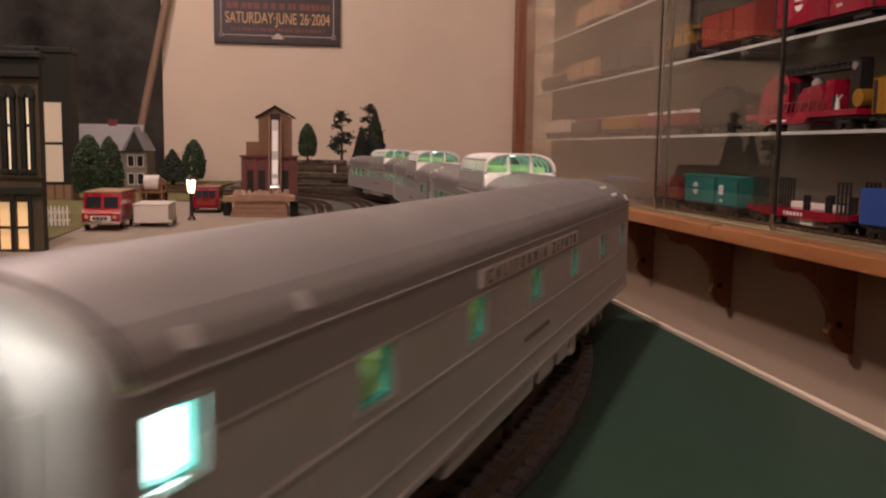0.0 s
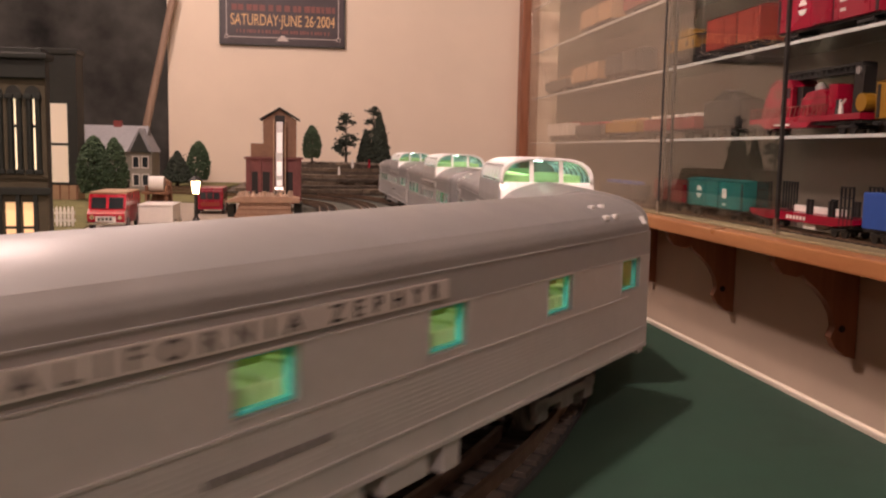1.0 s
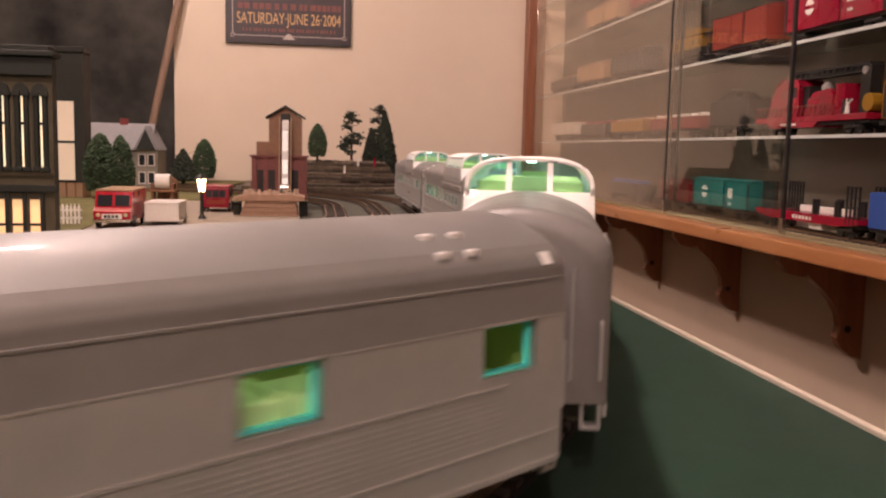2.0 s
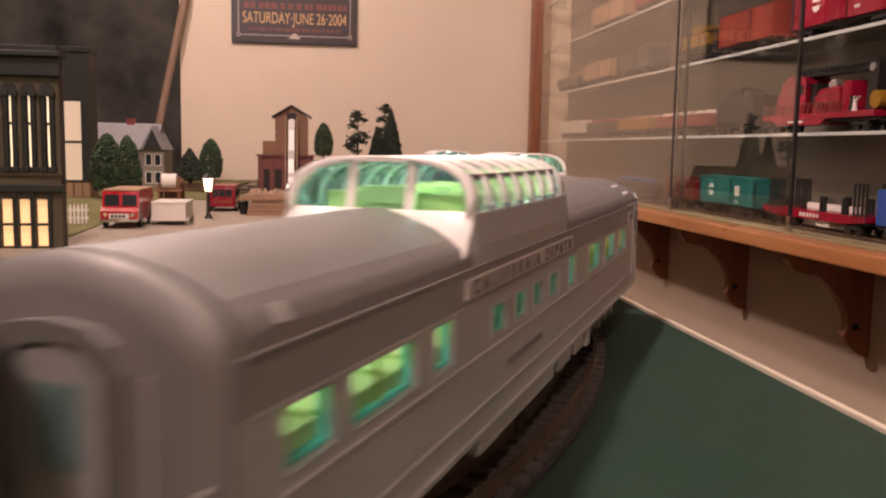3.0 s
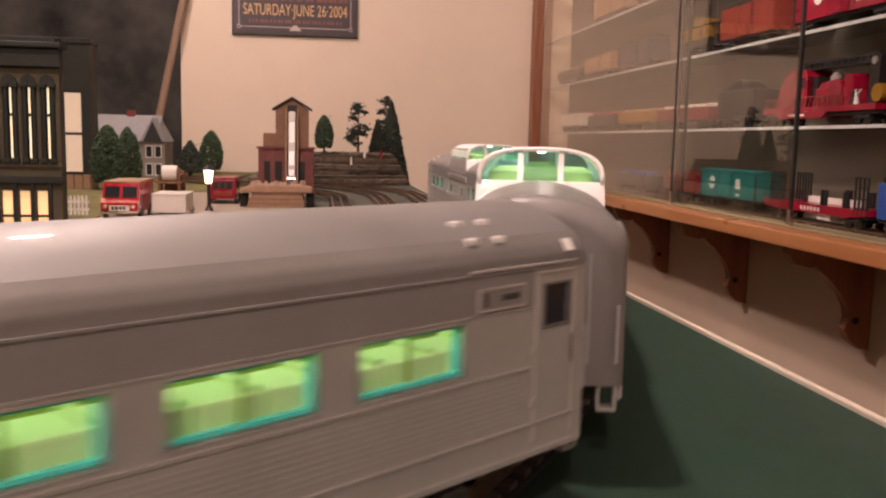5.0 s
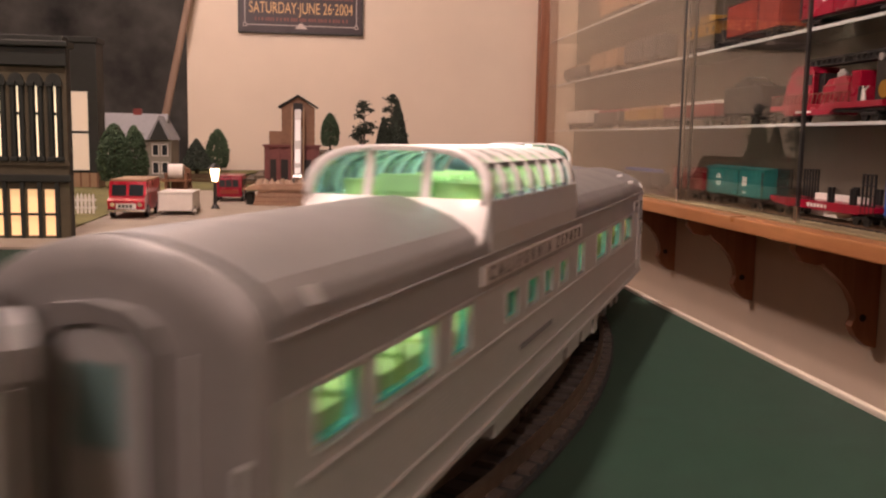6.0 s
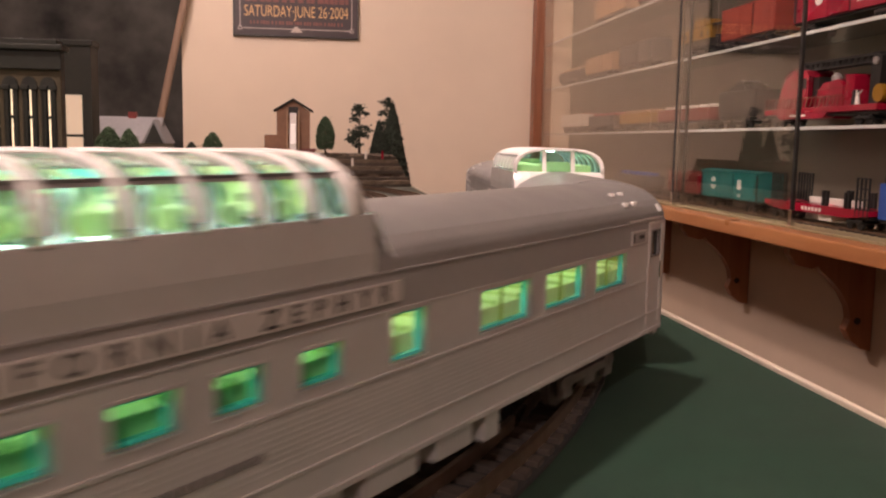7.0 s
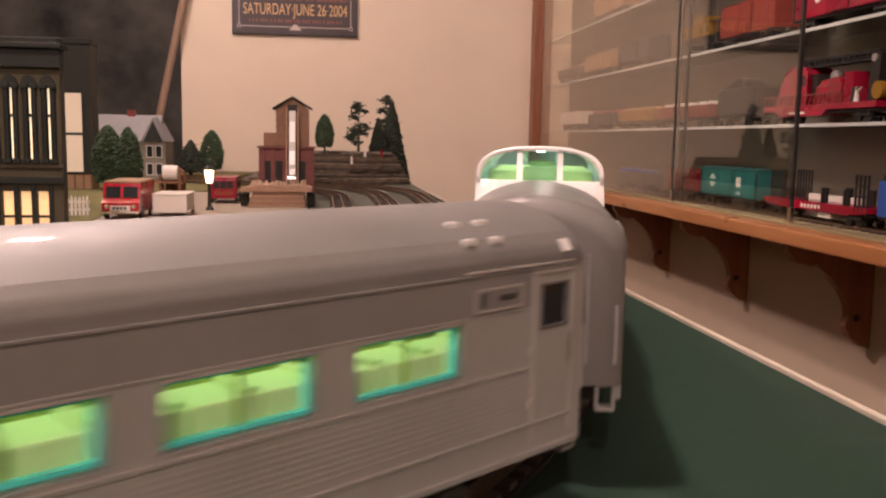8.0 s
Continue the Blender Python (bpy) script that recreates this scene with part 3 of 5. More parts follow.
    for s in (-1, 1):
        part("lamp_strip", box(-0.23, 0.215, s * 0.012 - 0.0016, s * 0.012 + 0.0016, 0.0822, 0.0830), "lamp_strip" if dome else "lamp_strip_dim", inside, "glowing ceiling lamp strip")
    part("inner_ceiling", box(-0.243, 0.2385, -0.029, 0.029, 0.0834, 0.0842), "table_white", inside)
    # underfloor
    under = part("underframe", box(-0.235, 0.235, -0.024, 0.024, 0.0255, 0.0305), "truck_metal", car)
    for x0, x1, z0 in ((-0.112, -0.006, 0.0228), (0.004, 0.030, 0.0228), (0.040, 0.062, 0.0226), (0.070, 0.080, 0.0205)):
        for s in (-1, 1):
            y0, y1 = sorted((s * 0.016, s * 0.0309))
            part("equipment_box", box(x0, x1, y0, y1, z0, 0.0306, 0.0006), "silver", under)
    for x in (-0.178, 0.178):
        tr = part("bogie_frame", box(x - 0.014, x + 0.014, -0.011, 0.011, 0.0195, 0.0255, 0.001), "truck_metal", car)
        for s in (-1, 1):
            bm = bmesh.new()
            y0, y1 = sorted((s * 0.0200, s * 0.0232))
            add_box(bm, x - 0.029, x + 0.029, y0, y1, 0.0185, 0.0225, 0.0008)
            for dx in (-0.0225, 0.0225):
                add_box(bm, x + dx - 0.0045, x + dx + 0.0045, y0, y1 + 0.0006, 0.0140, 0.0235, 0.0008)
            add_box(bm, x - 0.006, x + 0.006, y0, y1 + 0.0004, 0.0150, 0.0200, 0.0006)
            part("side_frame", bm, "truck_silver", tr)
        for dx in (-0.0225, 0.0225):
            for s in (-1, 1):
                y0 = s * 0.0159
                part("wheel", rod((x + dx, y0 - 0.0022, RAIL_TOP + 0.0088), (x + dx, y0 + 0.0022, RAIL_TOP + 0.0088), 0.0088, sides=20), "truck_metal", tr)
            part("axle", rod((x + dx, -0.0205, RAIL_TOP + 0.0088), (x + dx, 0.0205, RAIL_TOP + 0.0088), 0.0016, sides=8), "chrome", tr)
    if dome:
        build_dome(car, dx0, dx1)
    return car


def build_dome(car, x0, x1):
    """The raised glazed roof: low side panels, arched ribs, panes, end screens and green seats inside."""
    base, crown = 0.1004, 0.1162
    arch = [(0.0302, base), (0.0301, 0.1040), (0.0292, 0.1078), (0.0268, 0.1110), (0.0228, 0.1136), (0.0170, 0.1153), (0.0090, 0.1160), (0.0, 0.1162)]

    def at(i, x, grow=0.0):
        y, z = arch[i]
        return y + (grow if y > 0.001 else 0), z + (grow if i > 2 else 0)
    dome = part("dome_panel", bmesh.new(), "silver", car, "silver side panel below the dome glass")
    bm = bmesh.new()
    for s in (-1, 1):
        add_prism(bm, [(s * WIDE, EAVE), (s * (WIDE + 0.0003), 0.0905), (s * 0.0310, base), (s * 0.0290, base), (s * 0.0290, EAVE)], x0, x1, "x")
    bm.to_mesh(dome.data)
    bm.free()
    n = 7
    xs = [x0 + 0.001 + (x1 - x0 - 0.008) * i / n for i in range(n + 1)]

    def arc(bm, x, half, grow, lean=0.0):
        pts = [(y, z) for y, z in arch]
        ring = [(-y, z) for y, z in pts[:-1]] + [(y, z) for y, z in pts[::-1]]
        lo = [(y * 0.955, z - 0.0012) for y, z in ring]
        hi = [(y * (1 + grow / 0.03), z + grow) for y, z in ring]
        sh = [lean * (z - base) for y, z in ring]
        vs = [[bm.verts.new((x + h + sh[i], y, z)) for i, (y, z) in enumerate(r)] for h in (-half, half) for r in (lo, hi)]
        a, ah, b, bh = vs
        for i in range(len(ring) - 1):
            bm.faces.new((ah[i], bh[i], bh[i + 1], ah[i + 1]))
            bm.faces.new((a[i], a[i + 1], b[i + 1], b[i]))
            bm.faces.new((a[i], ah[i], ah[i + 1], a[i + 1]))
            bm.faces.new((b[i], b[i + 1], bh[i + 1], bh[i]))
        for i in (0, len(ring) - 1):
            bm.faces.new((a[i], b[i], bh[i], ah[i]))
        return bm
    for i, x in enumerate(xs):
        end = i in (0, n)
        part("dome_rib", smooth_bm(arc(bmesh.new(), x, 0.0028 if end else 0.0012, 0.0007, 0.25 if i == 0 else (-0.25 if i == n else 0))), "silver_pale", dome)
        if not end:
            for s in (-1, 1):
                part("rib_foot", box(x - 0.0016, x + 0.0016, min(s * 0.0296, s * 0.0312), max(s * 0.0296, s * 0.0312), base - 0.0008, base + 0.0018, 0.0004), "chrome", dome)
    # curved panes between ribs, a dark bar along the shoulder, and a solid crown
    for i in range(n):
        for s in (-1, 1):
            for name, curve, mat in (("dome_pane", arch[:5], "aqua"), ("top_pane", arch[4:7], "smoke")):
                bm = bmesh.new()
                xa, xb, last = xs[i] + 0.001, xs[i + 1] - 0.001, len(curve) - 1
                a, b = [[bm.verts.new((x, s * (y - 0.0004), z - 0.0003)) for y, z in curve] for x in (xa, xb)]
                a2, b2 = [[bm.verts.new((x, s * (y - 0.0011), z - 0.00113)) for y, z in curve] for x in (xa, xb)]
                for j in range(last):
                    bm.faces.new((a[j], b[j], b[j + 1], a[j + 1]))
                    bm.faces.new((a2[j], a2[j + 1], b2[j + 1], b2[j]))
                    bm.faces.new((a[j], a[j + 1], a2[j + 1], a2[j]))
                    bm.faces.new((b[j], b2[j], b2[j + 1], b[j + 1]))
                bm.faces.new((a[0], a2[0], b2[0], b[0]))
                bm.faces.new((a[last], b[last], b2[last], a2[last]))
                part(name, smooth_bm(bm), mat, dome).visible_shadow = False
    bm = bmesh.new()
    ring = [(0.0090, 0.1161), (0.0, 0.1165), (-0.0090, 0.1161), (-0.0086, 0.1149), (0.0, 0.1152), (0.0086, 0.1149)]
    add_prism(bm, ring, xs[0], xs[-1], "x")
    part("dome_crown", bm, "silver_pale", dome)
    for s in (-1, 1):
        bm = bmesh.new()
        y, z = s * 0.0272, 0.1108
        add_prism(bm, [(y - 0.0007, z - 0.0008), (y + 0.0007, z - 0.0008), (y + 0.0004 * s, z + 0.0008), (y - 0.0010 * s, z + 0.0008)], xs[0], xs[-1], "x")
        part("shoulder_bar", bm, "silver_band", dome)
    # end screens: three panes between uprights over a sloping cowl
    for e, x in ((-1, x0), (1, x1)):
        lean = 0.25 if e < 0 else -0.25
        for y in (-0.0098, 0.0098):
            bm = bmesh.new()
            add_prism(bm, [(y - 0.0015, base - 0.002), (y + 0.0015, base - 0.002), (y + 0.0013, 0.1155), (y - 0.0013, 0.1155)], -0.0008, 0.0008, "x")
            for v in bm.verts:
                v.co.x += x - e * 0.001 + lean * (v.co.z - base)
            part("screen_post", bm, "silver_pale", dome)
        for ya, yb in ((-0.0287, -0.0109), (-0.0087, 0.0087), (0.0109, 0.0287)):
            top = lambda y: 0.1150 - max(0.0, abs(y) - 0.015) ** 2 * 58
            ys = [ya + (yb - ya) * i / 6 for i in range(7)]
            out = [(ya, base), (yb, base)] + [(y, top(y)) for y in ys[::-1]]
            bm = prism(out, -0.0004, 0.0004, "x")
            for v in bm.verts:
                v.co.x += x - e * 0.0012 + lean * (v.co.z - base)
            part("screen_pane", bm, "aqua", dome).visible_shadow = False
        bm = bmesh.new()
        rows = []
        for k, (dx, lift) in enumerate(((0.0, 1.0), (0.003, 0.60), (0.0065, 0.2), (0.010, 0.0))):
            row = []
            for i in range(-8, 9):
                y = i / 8 * 0.0310
                zr = np.interp(abs(y), [p[0] for p in ROOF[::-1]], [p[1] for p in ROOF[::-1]]) - 0.0003
                zt = base + 0.0004
                row.append(bm.verts.new((x + e * dx, y, zr + max(0.0, zt - zr) * lift)))
            rows.append(row)
        for r0, r1 in zip(rows, rows[1:]):
            for i in range(16):
                bm.faces.new((r0[i], r0[i + 1], r1[i + 1], r1[i]))
        part("cowl", smooth_bm(bm), "silver_pale", dome)
    # seats and floor under glass
    fl = part("dome_floor", box(x0 + 0.003, x1 - 0.003, -0.028, 0.028, 0.0935, 0.0945), "aqua_rim", dome, "green dome floor with seats")
    x = x0 + 0.010
    while x < x1 - 0.014:
        for s in (-1, 1):
            bm = box(x, x + 0.009, min(s * 0.006, s * 0.026), max(s * 0.006, s * 0.026), 0.0945, 0.0990, 0.0008)
            add_box(bm, x + 0.007, x + 0.0095, min(s * 0.006, s * 0.026), max(s * 0.006, s * 0.026), 0.0985, 0.1050, 0.0006)
            part("dome_seat", bm, "pale_lime", fl)
        x += 0.0165
    part("dome_lamp", box(x0 + 0.030, x1 - 0.030, -0.002, 0.002, 0.1141, 0.1147), "dome_lamp", fl, "glowing lamp strip under the dome crown")
    for e, x in ((-1, x0), (1, x1)):
        xa, xb = sorted((x - e * 0.0045, x - e * 0.0060))
        bm = box(xa, xb, -0.0078, 0.0078, 0.0945, 0.1075, 0.0004)
        add_box(bm, xa - 0.0006, xb + 0.0006, -0.0064, 0.0064, 0.1020, 0.1026)
        part("dome_bulkhead", bm, "pale_lime", fl)


def smooth_bm(bm):
    for f in bm.faces:
        f.smooth = True
    return bm


DOME_WINDOWS = [(-0.2350, -0.2140, 0.0600, 0.0727), (-0.2075, -0.1695, 0.0600, 0.0727), (-0.1572, -0.1408, 0.0593, 0.0725),
                (-0.1041, -0.0877, 0.0597, 0.0693), (-0.0756, -0.0592, 0.0597, 0.0693), (-0.0493, -0.0342, 0.0597, 0.0693), (-0.0222, -0.0060, 0.0597, 0.0693),
                (0.0150, 0.0328, 0.0584, 0.0725), (0.0640, 0.1005, 0.0584, 0.0723), (0.1120, 0.1484, 0.0584, 0.0723), (0.1597, 0.1950, 0.0584, 0.0723)]
SLEEPER_WINDOWS = [(-0.2455, -0.2322, 0.0675, 0.0805)] + [(c - 0.0108, c + 0.0108, 0.0595, 0.0735) for c in (-0.163, -0.085, -0.007, 0.071, 0.150)] + [(0.2125, 0.2340, 0.0595, 0.0735)]
dome_label = "silver streamlined dome car with lit green windows and glazed roof"
sleeper = build_car("silver streamlined sleeping car with small lit green windows", SLEEPER_WINDOWS, (-0.085, 0.0690), False, "CALIFORNIA ZEPHYR", (-0.026, 0.014), None)
dome_car = build_car(dome_label, DOME_WINDOWS, (-0.1325, 0.0180), True, "CALIFORNIA ZEPHYR", (-0.085, -0.035))
CARS = [copy_thing(sleeper, Matrix()), sleeper, dome_car, copy_thing(dome_car, Matrix()), copy_thing(dome_car, Matrix())]
SPACING = 0.5175
for s in (-1, 1):
    part("vestibule_lamp", box(-0.2450, -0.2327, s * 0.0272 - 0.0003, s * 0.0272 + 0.0003, 0.0640, 0.0800), "vestibule_lamp", CARS[1], "bright white vestibule lamp")
    # glowing discs added on the leading car to whiten the rim behind it
    part("rim_glow_disc", rod((HALF - 0.0015, s * 0.016, 0.0925), (HALF + 0.0022, s * 0.016, 0.0925), 0.0030, sides=12), "rim_glow_disc", CARS[0], "glowing disc added to brighten the next car's end")
# the second dome car's middle along the track, by time: a nearly steady pace
PACE = np.polyfit([0, 1.5, 2.9, 4.0, 4.5, 6.5, 7.0, 7.8, 8.0], [0.1290, -0.126, -0.3555, -0.544, -0.6325, -0.971, -1.057, -1.199, -1.2325], 3)


# small changes of pace on the way
SWAY_T = [0, 0.5, 1.0, 1.5, 3.0, 3.5, 4.0, 6.0, 6.5, 7.0, 8.0]
SWAY = [0, -0.002, -0.0035, -0.0005, 0.0018, 0.001, 0, 0, 0.0015, 0.001, 0]


def car_pose(k, t):
    a = float(np.polyval(PACE, t) + np.interp(t, SWAY_T, SWAY)) + (k - 2) * SPACING
    f, r = track_point(a - 0.178), track_point(a + 0.178)
    d = r - f
    m = Matrix.Rotation(math.atan2(d.y, d.x), 4, "Z")
    m.translation = (f + r) / 2
    return m


def motions():
    steps = [i * 0.25 for i in range(33)]
    for k, car in enumerate(CARS):
        walk(car, [(t, car_pose(k, t)) for t in steps])

# ---- display case along the east wall ----
GLASS_X, LEDGE_X, LEDGE_TOP = 0.750, 0.712, -0.008
structure("ledge", box(LEDGE_X, RIGHT, -0.6, BACK, LEDGE_TOP - 0.024, LEDGE_TOP, 0.003), "ledge", "orange-brown oak ledge under the display case", "ledge")
structure("case_back_panel", box(RIGHT - 0.006, RIGHT - 0.001, -0.6, BACK, LEDGE_TOP, CEILING - 0.01), "case_back", "pale back panel of the display case", "panel")
structure("trim_post", box(0.728, 0.760, BACK - 0.05, BACK - 0.002, LEDGE_TOP, CEILING - 0.01, 0.003), "trim", "reddish wooden corner post of the display case", "trim")
structure("display_mat", box(GLASS_X + 0.012, RIGHT - 0.01, -0.6, BACK - 0.06, LEDGE_TOP + 0.0005, LEDGE_TOP + 0.004), "ballast_mat", "tan matting on the floor of the display case", "mat")
# out-of-view board that keeps the overhead lamps off the shelves
structure("case_shade_board", box(LEDGE_X, RIGHT, -0.6, BACK, 0.86, 0.89, 0.003), "ledge", "unseen oak board added over the case to block overhead light", "case top")
case = thing("display_case", (GLASS_X, 0, LEDGE_TOP), "glass-fronted display case with thin black door edges", "display case")
DOORS = [-0.6, 0.38, 0.86, 1.322, 1.808, BACK - 0.052]
for i, (y0, y1) in enumerate(zip(DOORS, DOORS[1:])):
    off = 0.0 if i % 2 else 0.009
    if i in (1, 2):  # slid open behind their neighbours
        continue
    part("glass_door", box(off, off + 0.004, y0, y1 - 0.0005, 0.006, 0.866), "hazed_glass" if i == 4 else "case_glass", case).visible_shadow = False
for y in DOORS[1:-1]:
    for off, yy in ((-0.001, y), (0.012, y - 0.028))[:2 if y == 1.808 else 1]:
        post = part("door_edge", box(off, off + 0.005, yy - 0.0032, yy + 0.0032, 0.003, 0.866), "black", case)
        part("clip", box(off - 0.0015, off + 0.0065, yy - 0.0048, yy + 0.0048, 0.003, 0.030, 0.0008), "chrome", post)
for z in (0.163, 0.313, 0.463, 0.613, 0.763):
    sh = part("glass_shelf", box(0.020, RIGHT - GLASS_X - 0.008, -0.58, BACK - 0.06, z - 0.005, z), "shelf_glass", case)
    part("shelf_edge", box(0.0170, 0.0198, -0.58, BACK - 0.06, z - 0.005, z), "shelf_edge", sh)
part("bottom_channel", box(-0.003, 0.018, -0.58, BACK - 0.055, 0.0005, 0.004), "ballast_mat", case)


def bracket():
    out = [(0, 0), (-0.150, 0), (-0.150, -0.012), (-0.136, -0.030), (-0.110, -0.036), (-0.100, -0.030), (-0.094, -0.040), (-0.075, -0.055), (-0.055, -0.075),
           (-0.042, -0.098), (-0.038, -0.118), (-0.046, -0.134), (-0.036, -0.152), (-0.018, -0.166), (0, -0.170)]
    b = thing("shelf_bracket", (0, 0, 0), "dark reddish-brown scrolled wooden shelf bracket under the ledge", "bracket", "brackets under the ledge")
    bm = prism(out, -0.009, 0.009, "y")
    bmesh.ops.bevel(bm, geom=bm.edges[:], offset=0.001, segments=1, affect="EDGES")
    part("scroll", bm, "bracket", b)
    part("screw_cap", rod((-0.027, -0.0098, -0.120), (-0.027, 0.0098, -0.120), 0.006, sides=14), "black", b)
    return b


first = bracket()
first.matrix_basis = pose(RIGHT - 0.001, 1.29, LEDGE_TOP - 0.0245)
for y in (0.05, 0.46, 0.875, 1.705, 2.12, 2.54):
    copy_thing(first, pose(RIGHT - 0.001, y, LEDGE_TOP - 0.0245))

# ---- model freight cars in the case: local x along the shelf ----

def freight_car(y0, y1, z, label, build):
    """A toy car on a short length of track; build adds the body on a frame of the given length."""
    n = y1 - y0
    c = thing("toy_freight_car", (0.812, (y0 + y1) / 2, z), label, "toy train car", "toy cars in the display case", "", -90)
    part("underframe", box(-n / 2 + 0.008, n / 2 - 0.008, -0.020, 0.020, 0.0165, 0.0205), "black", c)
    for x in (-n / 2 + 0.045, n / 2 - 0.045):
        tr = part("truck", box(x - 0.020, x + 0.020, -0.021, 0.021, 0.0095, 0.0145, 0.001), "black", c)
        for dx in (-0.013, 0.013):
            for s in (-0.016, 0.016):
                part("wheel", rod((x + dx, s - 0.002, 0.0085), (x + dx, s + 0.002, 0.0085), 0.0085, sides=14), "black", tr)
    for e in (-1, 1):
        part("coupler", box(min(e * (n / 2 - 0.008), e * (n / 2 + 0.004)), max(e * (n / 2 - 0.008), e * (n / 2 + 0.004)), -0.003, 0.003, 0.013, 0.019), "grey", c)
    build(c, n)
    return c


def boxcar(mat, h=0.072, marks=True, roof=None):
    def make(c, n):
        part("body", box(-n / 2 + 0.008, n / 2 - 0.008, -0.025, 0.025, 0.0205, h, 0.0012), mat, c)
        part("roof", prism([(-0.0265, h), (0.0265, h), (0.012, h + 0.003), (0.0, h + 0.004), (-0.012, h + 0.003)], -n / 2 + 0.006, n / 2 - 0.006, "x"), roof or mat, c)
        for s in (-1, 1):
            for x in (-0.0245, 0.0225):
                part("door_gap", box(x, x + 0.002, min(s * 0.025, s * 0.0254), max(s * 0.025, s * 0.0254), 0.022, h - 0.003), "black", c)
            d = part("sliding_door", box(-0.022, 0.022, min(s * 0.025, s * 0.0272), max(s * 0.025, s * 0.0272), 0.022, h - 0.003, 0.0005), mat, c)
            part("door_bar", box(-0.030, 0.030, min(s * 0.025, s * 0.0276), max(s * 0.025, s * 0.0276), h - 0.003, h - 0.0015), mat, d)
            for x in (-n / 2 + 0.012, n / 2 - 0.016):
                part("ladder", box(x, x + 0.006, min(s * 0.025, s * 0.0262), max(s * 0.025, s * 0.0262), 0.022, h - 0.004), "black" if marks else mat, c)
            if marks:
                y = s * 0.0254
                part("round_emblem", rod((s * 0.062, y - 0.0003, h - 0.024), (s * 0.062, y + 0.0003, h - 0.024), 0.0125, sides=24), "white", c)
                part("emblem_bar", box(s * 0.062 - 0.0125, s * 0.062 + 0.0125, y - 0.0005, y + 0.0005, h - 0.027, h - 0.021), mat, c)
                part("panel_mark", box(s * -0.048 - 0.009, s * -0.048 + 0.009, y - 0.0003, y + 0.0003, h - 0.032, h - 0.014), "white", c)
                for i in range(3):
                    part("mark", box(s * -0.048 - 0.006 + i * 0.005, s * -0.048 - 0.003 + i * 0.005, y - 0.0003, y + 0.0003, h - 0.046, h - 0.041), "white", c)
        for i in range(4):
            x = -n / 2 + 0.03 + i * (n - 0.06) / 3
            part("rib", box(x - 0.0006, x + 0.0006, -0.0256, 0.0256, 0.0215, h - 0.001), mat, c)
    return make


def lattice(c, x0, x1, mat, h):
    for s in (-1, 1):
        f = part("stock_side", box(x0, x1, s * 0.023 - 0.0008, s * 0.023 + 0.0008, 0.0205, 0.024), mat, c)
        k = int((x1 - x0) / 0.008)
        for i in range(k + 1):
            x = x0 + (x1 - x0) * i / k
            part("slat", box(x - 0.0012, x + 0.0012, s * 0.023 - 0.0012, s * 0.023 + 0.0012, 0.0205, h), mat, f)
        for j in range(4):
            z = 0.030 + j * (h - 0.032) / 3
            part("rail", box(x0, x1, s * 0.0235 - 0.0008, s * 0.0235 + 0.0008, z, z + 0.002), mat, f)


def flatcar(c, n):
    part("deck", prism([(-n / 2 + 0.006, 0.030), (n / 2 - 0.006, 0.030), (n / 2 - 0.006, 0.022), (n / 2 - 0.06, 0.016), (-n / 2 + 0.06, 0.016), (-n / 2 + 0.006, 0.022)], -0.024, 0.024, "y"), "red", c)
    for x in (0.028, 0.037, 0.088, 0.096):
        for s in (-1, 1):
            part("stake", box(x - 0.003, x + 0.003, s * 0.021 - 0.002, s * 0.021 + 0.002, 0.030, 0.054), "black", c)
    for x0, x1 in ((-n / 2 + 0.030, -n / 2 + 0.074), (n / 2 - 0.038, n / 2 - 0.008)):
        lattice(c, x0, x1, "black", 0.078)
    part("pale_load", box(-0.06, 0.075, 0.006, 0.016, 0.030, 0.040, 0.001), "white", c)
    part("tank", box(0.012, 0.048, -0.019, 0.019, 0.006, 0.017, 0.001), "white", c)
    for i in range(6):
        for s in (-1, 1):
            part("brand_mark", box(-0.03 + i * 0.010, -0.024 + i * 0.010, s * 0.0242 - 0.0003, s * 0.0242 + 0.0003, 0.0195, 0.0255), "white", c)


def stockcar(mat):
    def make(c, n):
        lattice(c, n / 2 - 0.05, n / 2 - 0.01, "black", 0.074)
        part("body", box(-n / 2 + 0.008, n / 2 - 0.055, -0.023, 0.022, 0.0205, 0.072, 0.001), mat, c)
    return make


def cagecar(c, n):
    lattice(c, -n / 2 + 0.01, n / 2 - 0.01, "maroon", 0.066)
    part("load", box(-n / 2 + 0.014, n / 2 - 0.014, -0.019, 0.019, 0.0205, 0.058, 0.001), "red", c)


